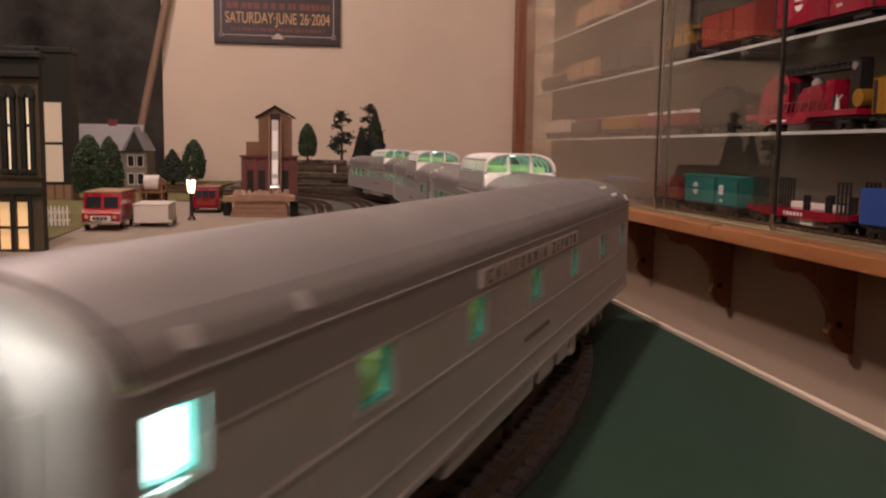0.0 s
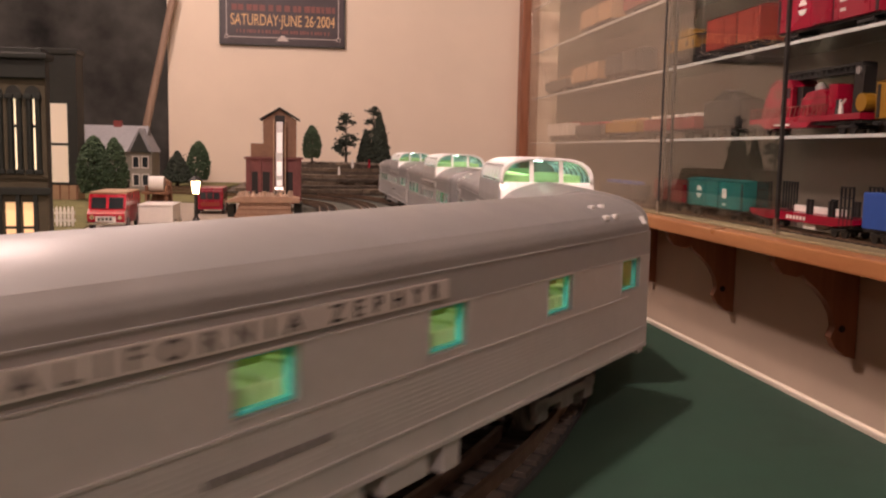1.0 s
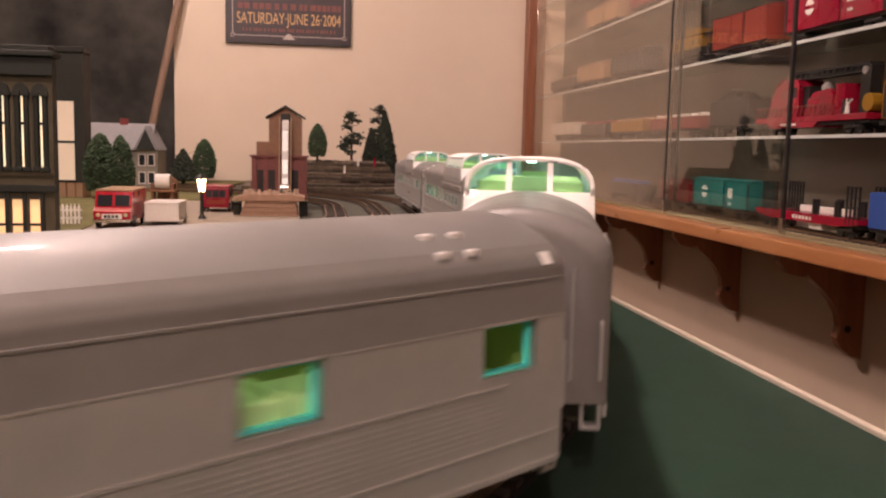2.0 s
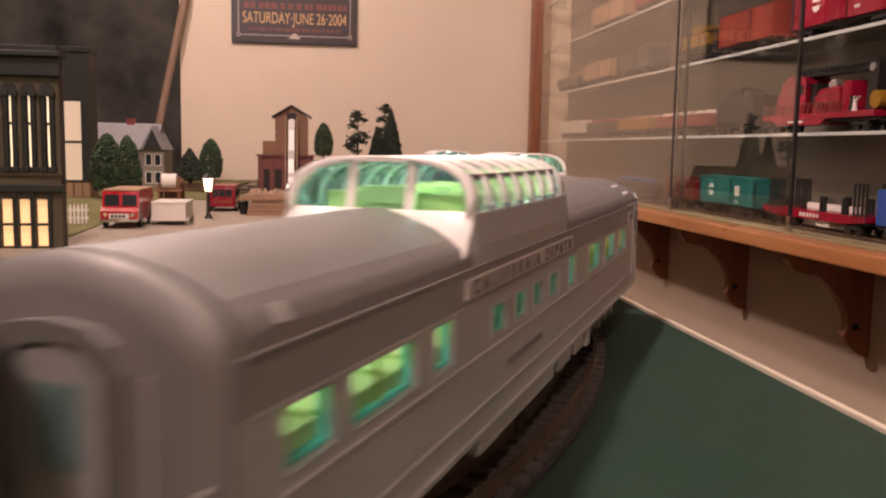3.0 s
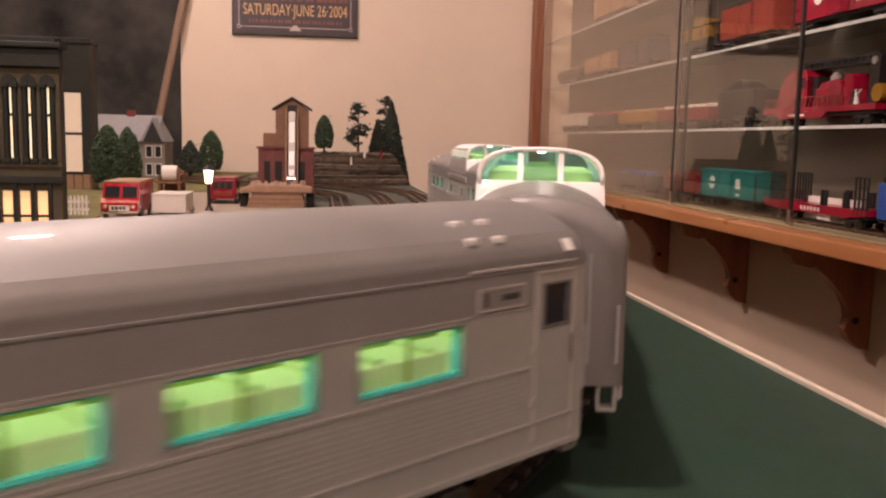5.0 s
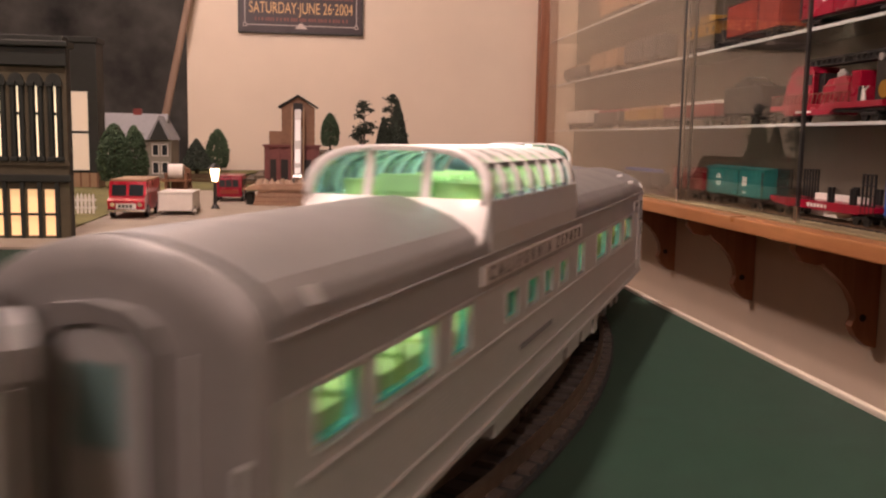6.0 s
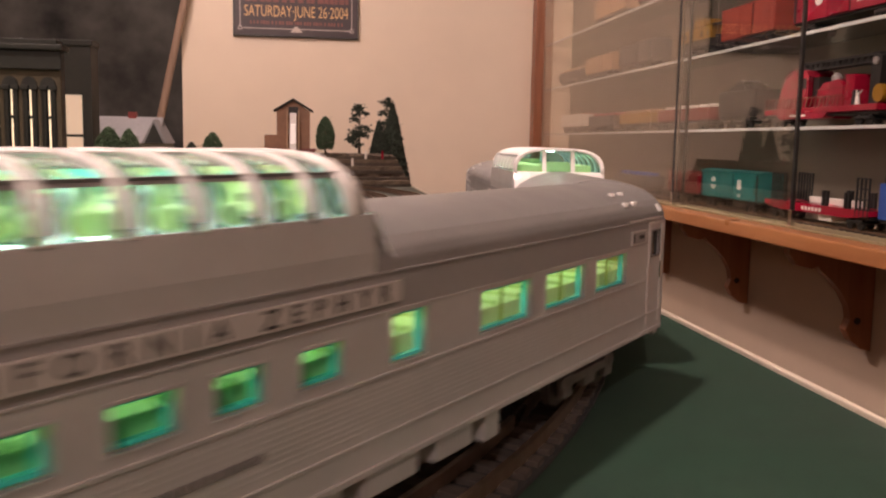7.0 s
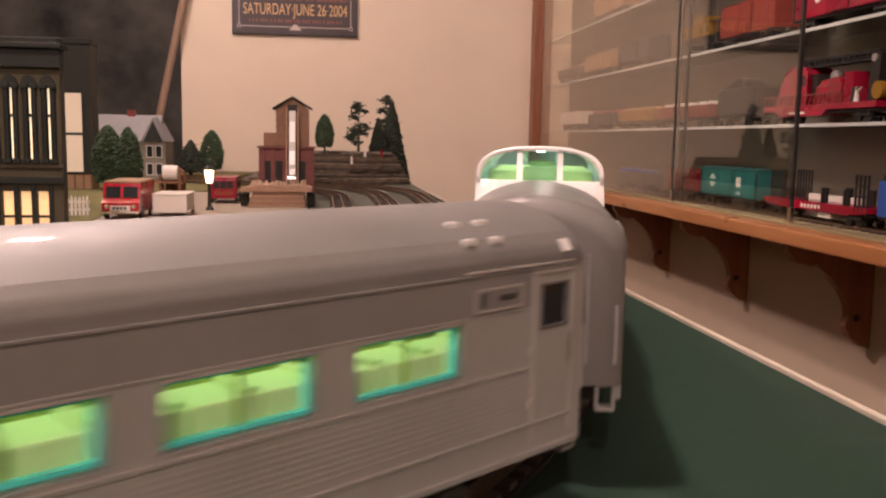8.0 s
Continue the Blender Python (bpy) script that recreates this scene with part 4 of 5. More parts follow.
def crane(c, n):
    """Red work car: sloped cab, hood, steam dome, railings, and a black truss gantry on an end leg."""
    part("deck", box(-n / 2 + 0.006, n / 2 - 0.006, -0.025, 0.025, 0.0215, 0.031, 0.001), "red", c)
    part("deck_skirt", prism([(-0.120, 0.0215), (0.035, 0.0215), (0.020, 0.013), (-0.105, 0.013)], -0.0245, 0.0245, "y"), "red", c)
    cab = part("cab", prism([(-0.122, 0.031), (-0.030, 0.031), (-0.030, 0.080), (-0.038, 0.089), (-0.074, 0.092), (-0.096, 0.082), (-0.113, 0.060)], -0.022, 0.022, "y"), "red", c)
    part("cab_roof", prism([(-0.026, 0.080), (-0.036, 0.0915), (-0.076, 0.0945), (-0.098, 0.084), (-0.098, 0.0815), (-0.076, 0.092), (-0.038, 0.089), (-0.029, 0.079)], -0.0235, 0.0235, "y"), "red", cab)
    part("cab_window", box(-0.052, -0.036, -0.0226, 0.0226, 0.062, 0.079), "black", cab)
    part("cab_window", box(-0.082, -0.060, -0.0226, 0.0226, 0.062, 0.079), "maroon", cab)
    part("doorway", box(-0.029, -0.012, -0.014, 0.014, 0.050, 0.080), "black", c)
    hood = part("hood", prism([(-0.012, 0.031), (0.062, 0.031), (0.062, 0.068), (0.050, 0.072), (0.008, 0.068), (-0.006, 0.056)], -0.019, 0.019, "y"), "red", c)
    bm = rod((0.022, -0.004, 0.068), (0.022, -0.004, 0.078), 0.0085, 0.0085, 14)
    add_rod(bm, (0.022, -0.004, 0.078), (0.022, -0.004, 0.084), 0.0085, 0.003, 14)
    part("steam_dome", bm, "dull_silver", hood)
    part("boiler_front", box(0.064, 0.088, -0.017, 0.017, 0.031, 0.078, 0.002), "red", c)
    for z in (0.045, 0.058):
        part("hood_band", box(-0.010, 0.0625, -0.0194, 0.0194, z, z + 0.0015), "maroon", hood)
    for s in (-1, 1):
        r = part("railing", box(-0.155, 0.075, s * 0.0262 - 0.0007, s * 0.0262 + 0.0007, 0.046, 0.0478), "maroon", c)
        for i in range(19):
            x = -0.154 + i * 0.0126
            part("railing_post", prism([(x, 0.031), (x + 0.0022, 0.031), (x + 0.0075, 0.046), (x + 0.0053, 0.046)], s * 0.0262 - 0.0006, s * 0.0262 + 0.0006, "y"), "maroon", r)
        part("brand_mark", box(-0.072, -0.028, s * 0.0254 - 0.0003, s * 0.0254 + 0.0003, 0.0165, 0.0200), "white", c)
    g = part("gantry", bmesh.new(), "black", c, "black truss gantry")
    bm = bmesh.new()
    for y in (-0.010, 0.010):
        add_box(bm, -0.070, 0.138, y - 0.0015, y + 0.0015, 0.1015, 0.1055)
        add_box(bm, -0.070, 0.130, y - 0.0015, y + 0.0015, 0.0915, 0.0945)
        for i in range(13):
            x = -0.066 + i * 0.0155
            add_prism(bm, [(x, 0.0930), (x + 0.003, 0.0930), (x + 0.0135, 0.1030), (x + 0.0105, 0.1030)], y - 0.001, y + 0.001, "y")
            add_prism(bm, [(x + 0.0105, 0.0930), (x + 0.0135, 0.0930), (x + 0.003, 0.1030), (x, 0.1030)], y - 0.001, y + 0.001, "y")
    add_box(bm, -0.070, 0.134, -0.0085, 0.0085, 0.0925, 0.1045)
    bm.to_mesh(g.data)
    bm.free()
    part("gantry_leg", prism([(0.116, 0.031), (0.138, 0.031), (0.142, 0.100), (0.136, 0.1065), (0.118, 0.1065)], -0.010, 0.010, "y"), "black", g)
    part("sheave", rod((0.129, -0.0125, 0.094), (0.129, -0.0100, 0.094), 0.006, sides=16), "dull_silver", g)
    for name, x, mat in (("white_figurine", 0.101, "white"), ("dark_figurine", 0.092, "black")):
        bm = rod((x, -0.018, 0.031), (x, -0.018, 0.046), 0.0042, 0.0026)
        add_rod(bm, (x, -0.018, 0.046), (x, -0.018, 0.053), 0.0030, 0.0026)
        add_rod(bm, (x, -0.018, 0.043), (x + 0.014, -0.020, 0.052), 0.0013)
        part(name, bm, mat, c)
    part("drum", rod((0.152, -0.020, 0.046), (0.152, 0.020, 0.046), 0.013, sides=18), "yellow", c)


def caboose(mat, low):
    def make(c, n):
        part("body", box(-n / 2 + 0.03, n / 2 - 0.03, -0.024, 0.024, 0.0205, 0.062, 0.001), mat, c)
        part("lower_band", box(-n / 2 + 0.029, n / 2 - 0.029, -0.0245, 0.0245, 0.0205, 0.036), low, c)
        part("roof", prism([(-0.027, 0.062), (0.027, 0.062), (0.0, 0.068)], -n / 2 + 0.008, n / 2 - 0.008, "x"), low, c)
        part("cupola", box(-0.02, 0.025, -0.019, 0.019, 0.064, 0.080, 0.001), mat, c)
        for x in (-0.05, -0.02, 0.03, 0.06):
            for s in (-1, 1):
                part("window", box(x - 0.005, x + 0.005, s * 0.0243 - 0.0004, s * 0.0243 + 0.0004, 0.042, 0.054), "black", c)
        for e in (-1, 1):
            part("end_rail", box(e * (n / 2 - 0.012) - 0.001, e * (n / 2 - 0.012) + 0.001, -0.022, 0.022, 0.0205, 0.040), "black", c)
    return make


def gondola(mat, load):
    def make(c, n):
        part("body", box(-n / 2 + 0.008, n / 2 - 0.008, -0.024, 0.024, 0.0205, 0.046, 0.001), mat, c)
        k = 6
        for i in range(k):
            x = -n / 2 + 0.03 + (n - 0.06) * i / (k - 1)
            part("load", rod((x, -0.014, 0.048), (x, 0.014, 0.048), 0.006, sides=12), load, c)
    return make


def tender(c, n):
    part("body", box(-n / 2 + 0.006, n / 2 - 0.006, -0.024, 0.024, 0.0205, 0.072, 0.003), "black", c)
    for x in (-0.036, 0.030):
        part("hatch", box(x - 0.012, x + 0.012, -0.016, 0.016, 0.072, 0.082, 0.002), "black", c)
    part("hopper", prism([(-0.022, 0.072), (0.018, 0.072), (0.015, 0.088), (-0.002, 0.092), (-0.020, 0.086)], -0.018, 0.018, "y"), "black", c)


S0, S1, S2, S3 = -0.004, 0.1556, 0.3056, 0.4556
rt = thing("display_track", (0.812, 0, S0), "short display track with black ties on the case floor", "railway track")
for s in (-0.016, 0, 0.016):
    part("rail", box(s - 0.001, s + 0.001, -0.5, BACK - 0.1, 0.002, 0.0055), "rail", rt)
for i in range(150):
    ob = part("tie", box(-0.022, 0.022, -0.004, 0.004, 0.0002, 0.0025), "tie", rt) if i == 0 else new("tie", ob.data)
    ob.parent = rt
    ob.matrix_basis = pose(0, 0.0 + i * 0.0195, 0)
freight_car(1.492, 1.752, S0 + 0.005, "teal toy boxcar with a round white emblem", boxcar("teal"))
freight_car(1.762, 1.93, S0 + 0.005, "red toy cage car with maroon lattice sides", cagecar)
freight_car(1.172, 1.482, S0 + 0.005, "red toy flat car with black stakes and end racks", flatcar)
freight_car(0.90, 1.165, S0 + 0.005, "blue toy stock car with black lattice ends", stockcar("blue"))
freight_car(0.64, 0.89, S0 + 0.005, "red toy boxcar with white marks", boxcar("red"))
freight_car(2.05, 2.30, S0 + 0.005, "grey toy gondola with blue barrels", gondola("grey", "blue"))
freight_car(1.17, 1.50, S1, "red toy crane car with black gantry and yellow drum", crane)
freight_car(1.525, 1.690, S1, "black toy coal tender with square hatches", tender)
freight_car(1.72, 2.01, S1, "maroon toy gondola with white load", gondola("maroon", "white"))
freight_car(2.04, 2.28, S1, "yellow toy gondola with tan load", gondola("yellow", "tan"))
freight_car(2.31, 2.55, S1, "grey toy gondola with red load", gondola("grey", "red"))
freight_car(2.60, 2.85, S1, "low white toy boxcar with red roof", boxcar("white", 0.058, False, "red"))
freight_car(0.88, 1.15, S1, "yellow toy boxcar with black ladders", boxcar("yellow"))
freight_car(1.705, 1.915, S2, "yellow toy caboose with a black lower band", caboose("yellow", "black"))
freight_car(1.47, 1.695, S2, "orange toy boxcar with weathered sides", boxcar("orange", 0.080, False))
freight_car(1.14, 1.425, S2, "bright red toy boxcar with white marks", boxcar("red", 0.078))
freight_car(2.05, 2.30, S2, "plain grey enamelled toy boxcar", boxcar("grey", 0.07, False))
freight_car(2.34, 2.60, S2, "plain tan plastic toy boxcar", boxcar("tan", 0.066, False))
freight_car(2.64, 2.90, S2, "grey toy gondola with tan load", gondola("grey", "tan"))
freight_car(1.9, 2.18, S3, "plain maroon painted toy boxcar", boxcar("maroon", 0.07, False))
freight_car(2.25, 2.53, S3, "plain tan plastic toy boxcar", boxcar("tan", 0.07, False))

# ---- poster ----
poster = thing("poster", (-0.080, BACK, 0.457), "dark framed event poster with gold lettering", "poster")
part("frame", box(-0.205, 0.207, -0.014, -0.001, 0, 0.56, 0.002), "black", poster)
part("print", box(-0.198, 0.200, -0.0155, -0.0138, 0.007, 0.553), "poster", poster)
lettering("SATURDAY\u00b7JUNE 26\u00b72004", 0.0385, 0.0003, "poster_gold", poster, pose(0.002, -0.0158, 0.081, 90) @ Matrix.Diagonal((0.80, 1.35, 1, 1)))
bm = bmesh.new()
rng = random.Random(3)
x = -0.150
while x < 0.150:
    w = rng.uniform(0.004, 0.009)
    add_box(bm, x, x + w, -0.0163, -0.0154, 0.040, 0.051)
    x += w + rng.choice((0.002, 0.002, 0.006))
tagged(part("small_print", bm, "poster_red", poster), kind="stuff")
bm = bmesh.new()
x = -0.165
while x < 0.165:
    w = rng.uniform(0.010, 0.02)
    add_box(bm, x, x + w, -0.0163, -0.0154, 0.112, 0.132)
    x += w + rng.choice((0.003, 0.004, 0.010))
tagged(part("headline", bm, "poster_red", poster), kind="stuff")
bm = bmesh.new()
for a, b, c, d in ((-0.178, 0.180, 0.025, 0.0275), (-0.183, -0.1805, 0.03, 0.54), (0.183, 0.1855, 0.03, 0.54)):
    add_box(bm, a, b, -0.0163, -0.0154, c, d)
for x in (-0.182, 0.184):
    for a, b, c, d in ((x - 0.006, x + 0.006, 0.020, 0.0222), (x - 0.006, x + 0.006, 0.030, 0.0322), (x - 0.006, x - 0.004, 0.020, 0.032), (x + 0.004, x + 0.006, 0.020, 0.032)):
        add_box(bm, a, b, -0.0165, -0.0154, c, d)
part("border_line", bm, "poster_line", poster)
part("emblem", prism([(-0.020, 0.016), (0.022, 0.016), (0.014, 0.024), (0.006, 0.034), (-0.004, 0.034), (-0.012, 0.024)], -0.0168, -0.0154), "poster_line", poster)
pole = thing("leaning_pole", (-0.505, 2.98, 0.0), "plain wooden pole leaning against the wall corner", "pole")
part("shaft", rod((-0.045, 0.0, 0.004), (0.085, 0.02, 0.62), 0.0125, 0.0115, 14), "stick", pole)

# ---- model trees ----


def crown_clumps(shape, count, size, seed, mat):
    """Many small leaf clumps spread through a crown; shape gives the radius at a height share."""
    rng = random.Random(seed)
    bm = bmesh.new()
    h, r, z0 = shape[0], shape[1], shape[2]
    kind = shape[3]
    tufts = [(rng.uniform(0, 6.283), rng.random() ** 0.9, rng.uniform(0.35, 1.0)) for _ in range(26)]
    for i in range(count):
        u = rng.random()
        if kind == "tier":
            ta, tu, tr = tufts[i % len(tufts)]
            reach = r * (1.05 - 0.55 * tu) * tr
            c = Vector((reach * math.cos(ta), reach * math.sin(ta), z0 + tu * h))
            c += Vector((rng.gauss(0, 0.30), rng.gauss(0, 0.30), rng.gauss(0, 0.16))) * r * 0.75
        if kind == "cone":
            rad = r * (1 - u) ** 0.8
        elif kind == "egg":
            rad = r * (math.sin(math.pi * min(1.0, 0.14 + 0.86 * u) ** 0.85)) ** 0.6
        if kind != "tier":
            a, q = rng.uniform(0, 6.283), rad * math.sqrt(rng.uniform(0.35, 1))
            c = Vector((q * math.cos(a), q * math.sin(a), z0 + u * h))
        s = size * rng.uniform(0.6, 1.3)
        ax = Vector((rng.uniform(-1, 1), rng.uniform(-1, 1), rng.uniform(-1, 1))).normalized()
        m = Matrix.Rotation(rng.uniform(0, 6), 3, ax)
        vs = [bm.verts.new(c + m @ Vector(p) * s) for p in ((1, 0, 0.2), (-0.4, 0.8, 0), (-0.5, -0.7, 0.1), (0, 0.1, 0.9), (0.1, 0, -0.6))]
        for t in ((0, 1, 3), (1, 2, 3), (2, 0, 3), (1, 0, 4), (2, 1, 4), (0, 2, 4)):
            bm.faces.new([vs[k] for k in t])
    return bm


def tree(x, y, z, h, r, kind, seed, label, mat="leaf", trunk=0.12, count=900, size=None):
    t = thing("model_tree", (x, y, z), label, "model tree", "model trees of the layout")
    tr = part("trunk", rod((0, 0, -0.002), (0.001, 0, h * 0.92), r * 0.10 + 0.001, 0.0006, 8), "bark", t)
    rng = random.Random(seed)
    for i in range(7):
        zz, a = h * (trunk + 0.1 + 0.1 * i), rng.uniform(0, 6.28)
        part("limb", rod((0, 0, zz), (r * 0.7 * math.cos(a), r * 0.7 * math.sin(a), zz + r * 0.3), 0.0010, 0.0004, 5), "bark", tr)
    part("crown", crown_clumps((h * (1 - trunk), r, h * trunk, kind), count, size or max(0.0022, r * 0.13), seed, mat), mat, t)
    return t


egg, cone, scraggy = "dark green clipped oval model tree", "dark conifer model tree standing on rocks", "scraggy dark model pine on a rocky ledge"
tree(-0.328, 2.80, 0.004, 0.131, 0.036, "egg", 1, egg, count=1700)
tree(-0.437, 1.93, 0.004, 0.132, 0.035, "egg", 2, egg, count=1700)
tree(-0.390, 1.90, 0.004, 0.130, 0.027, "egg", 3, egg, count=1700)
tree(-0.372, 2.66, 0.004, 0.098, 0.050, "cone", 4, cone, "leaf_black", count=1600)
HILL = 2.58
tree(0.014, HILL - 0.14, 0.070, 0.112, 0.026, "egg", 5, egg, trunk=0.22, count=1500)
tree(0.108, HILL - 0.10, 0.074, 0.140, 0.030, "tier", 6, scraggy, "leaf_black", 0.24, 620, 0.0042)
tree(0.164, HILL - 0.08, 0.070, 0.106, 0.030, "cone", 7, cone, "leaf_black", 0.06, 1500)
tree(0.190, HILL - 0.02, 0.066, 0.178, 0.026, "tier", 8, scraggy, "leaf_black", 0.2, 620, 0.0042)
tree(0.205, HILL - 0.05, 0.0035, 0.212, 0.050, "cone", 9, "tall dark conifer at the table edge", "leaf_black", 0.02, 3200)

# rocky hill of stacked slate layers
hill = thing("rocky_hill", (0, 0, 0.0015), "dark layered slate hill behind the far track", "model hill", "", "structure")
rng = random.Random(12)
LAYERS = 9
for k in range(LAYERS):
    z0, z1 = k * 0.0085, k * 0.0085 + rng.uniform(0.0078, 0.0086)
    x0, x1 = -0.20 + 0.022 * k, 0.236 - 0.0035 * k
    front = HILL - 0.36 + 0.022 * k + (0.02 if k % 3 == 0 else 0)
    bm = bmesh.new()
    steps = 46
    lo, hi = [], []
    for i in range(steps + 1):
        x = x0 + (x1 - x0) * i / steps
        bow = 0.05 * (2 * i / steps - 1) ** 2
        y = front + bow + 0.018 * noise.noise(Vector((x * 14, k * 3.1, 0))) + 0.007 * noise.noise(Vector((x * 60, k * 5.3, 2)))
        lo.append((x, y + 0.003 + 0.003 * rng.random(), z0 - 0.001))
        hi.append((x, y, z1 + 0.0014 * noise.noise(Vector((x * 40, k, 7)))))
    lo += [(x1, HILL + 0.34, z0 - 0.001), (x0, HILL + 0.34, z0 - 0.001)]
    hi += [(x1, HILL + 0.34, z1), (x0, HILL + 0.34, z1)]
    lv, hv = [bm.verts.new(p) for p in lo], [bm.verts.new(p) for p in hi]
    bm.faces.new(lv[::-1])
    bm.faces.new(hv)
    for i in range(len(lv)):
        j = (i + 1) % len(lv)
        bm.faces.new((lv[i], lv[j], hv[j], hv[i]))
    part("slate_layer", bm, "rock_light" if k % 2 else "rock", hill)
for i in range(34):
    x, y = rng.uniform(-0.01, 0.2), HILL - rng.uniform(0.06, 0.15)
    s = rng.uniform(0.006, 0.016)
    bm = bmesh.new()
    bmesh.ops.create_icosphere(bm, subdivisions=2, radius=s)
    for v in bm.verts:
        v.co *= 1 + 0.35 * noise.noise(v.co * 90 + Vector((i, 0, 0)))
        v.co.z *= 0.40
    ob = tagged(part("rock", bm, "rock_light" if i % 3 == 0 else "rock"), "flat dark slate rock lying on the model hill", "rock", "rocks on the model hill")
    ob.location = (x, y, 0.0795)
for x, y, col in ((0.085, -0.22, "white"), (0.122, -0.19, "white"), (0.168, -0.17, "red")):
    f = thing("toy_figurine", (x, HILL + y, 0.055 + 0.02 * (y > -0.2)), "tiny painted toy figurine standing on the slate ledge", "figurine", "figurines on the hill")
    bm = rod((0, 0, -0.004), (0, 0, 0.014), 0.0036, 0.0026, 8)
    add_rod(bm, (0, 0, 0.014), (0, 0, 0.019), 0.0022, 0.0018, 8)
    part("body", bm, col, f)

# ---- coal tower ----
tower = thing("coal_tower", (-0.060, 1.70, 0.003), "toy coal tower with maroon base and silver conveyor", "model building")
part("base", box(-0.053, 0.050, 0.0, 0.085, 0.012, 0.096, 0.001), "tower_maroon", tower)
for x in (-0.050, -0.030, -0.008, 0.014, 0.036):
    part("post", box(x, x + 0.006, -0.004, 0.001, 0.012, 0.096), "tower_maroon", tower)
for x0, x1 in ((-0.042, -0.031), (-0.022, -0.009), (0.021, 0.034)):
    part("opening", box(x0, x1, -0.0012, 0.002, 0.030, 0.072), "black", tower)
part("cornice", box(-0.056, 0.053, -0.006, 0.088, 0.096, 0.0995), "tower_maroon", tower)
part("side_bin", box(-0.044, -0.020, 0.004, 0.060, 0.0995, 0.125, 0.001), "tower_brown", tower)
part("shaft", box(-0.020, 0.040, 0.004, 0.066, 0.0995, 0.170, 0.0008), "tower_brown", tower)
for i in range(5):
    part("board", box(-0.021, 0.041, 0.0032, 0.0045, 0.104 + i * 0.0135, 0.1155 + i * 0.0135), "tower_brown", tower)
part("gable", prism([(-0.020, 0.170), (0.040, 0.170), (0.010, 0.190)], 0.004, 0.066, "y"), "tower_brown", tower)
part("opening", box(0.001, 0.019, 0.002, 0.006, 0.163, 0.178), "black", tower)
for s in (-1, 1):
    part("roof_slope", prism([(0.010, 0.1935), (0.010 + s * 0.037, 0.1715), (0.010 + s * 0.037, 0.1690), (0.010, 0.1905)], -0.004, 0.074, "y"), "stone_dark", tower)
conv = part("conveyor", prism([(-0.012, 0.166), (-0.004, 0.166), (-0.030, 0.018), (-0.040, 0.018)], 0.004, 0.016, "x"), "dull_silver", tower, "silver coal conveyor")
for x in (-0.0015, 0.0195):
    part("conveyor_rail", prism([(-0.014, 0.170), (-0.004, 0.170), (-0.030, 0.014), (-0.043, 0.014)], x, x + 0.002, "x"), "tan", conv)
for z0, z1 in ((0.026, 0.058), (0.066, 0.092), (0.108, 0.146)):
    ya, yb = [-0.012 - 0.028 * (0.166 - z) / 0.148 - 0.0012 for z in (z0, z1)]
    part("belt_plate", prism([(ya, z0), (yb, z1), (yb + 0.001, z1), (ya + 0.001, z0)], 0.005, 0.015, "x"), "silver_pale", conv)
part("motor", rod((0.002, -0.042, 0.040), (0.018, -0.042, 0.040), 0.008, sides=14), "chrome", conv)
dump = thing("coal_tray", (-0.0735, 1.50, 0.003), "tan plastic coal tray heaped over a brown block base", "model accessory")
part("block", prism([(-0.046, 0.0), (0.050, 0.0), (0.046, 0.026), (-0.036, 0.026)], 0.0, 0.075, "y"), "block_tan", dump)
for z in (0.006, 0.014, 0.021):
    part("plank_joint", box(-0.043, 0.048, -0.0008, 0.001, z, z + 0.0008), "brown", dump)
part("side_block", box(-0.058, -0.047, 0.02, 0.07, 0, 0.020, 0.001), "stone_dark", dump)
part("side_block", box(0.052, 0.066, 0.02, 0.09, 0, 0.024, 0.001), "stone_dark", dump)
tray = part("tray", prism([(-0.062, 0.026), (0.062, 0.026), (0.061, 0.032), (0.040, 0.036), (-0.028, 0.036), (-0.050, 0.032)], -0.004, 0.080, "y"), "block_tan", dump)
rng = random.Random(21)
for i in range(30):
    x, y = rng.uniform(-0.040, 0.048), rng.uniform(0.0, 0.06)
    top = 0.036 + rng.uniform(0.003, 0.009)
    part("lump", rod((x, y, 0.033), (x + rng.uniform(-0.002, 0.002), y, top), rng.uniform(0.004, 0.008), rng.uniform(0.0015, 0.004), 6), "chrome" if i % 7 == 0 else "pale_tan", tray)

# ---- town ----
van_red = material("van_red_enamel", (0.44, 0.010, 0.028), 0.25, 0, 0.06, 120, coat=0.4)
van = thing("delivery_van", (-0.2685, 1.252, 0.003), "red toy delivery van with a tan roof on the paved yard", "toy van")
part("body", prism([(-0.004, 0.010), (0.110, 0.010), (0.110, 0.050), (0.010, 0.050), (0.004, 0.030), (-0.006, 0.024)], -0.0245, 0.0245, "x"), van_red, van)
part("roof", box(-0.024, 0.024, 0.012, 0.109, 0.050, 0.053, 0.001), "tan", van)
for s in (-1, 1):
    part("windscreen", prism([(0.0035, 0.0305), (0.0085, 0.0455), (0.0095, 0.0455), (0.0050, 0.0305)], min(s * 0.002, s * 0.021), max(s * 0.002, s * 0.021), "x"), "dark_glass", van)
    part("headlight", rod((s * 0.018, -0.0075, 0.019), (s * 0.018, -0.004, 0.019), 0.003, sides=12), "chrome", van)
    for y in (0.018, 0.088):
        part("wheel", rod((s * 0.0205, y, 0.009), (s * 0.0255, y, 0.009), 0.009, sides=16), "black", van)
part("bumper", box(-0.0245, 0.0245, -0.010, -0.005, 0.009, 0.013, 0.0008), "chrome", van)
part("plate", box(-0.013, 0.013, -0.0085, -0.0060, 0.0135, 0.0205), "white", van)
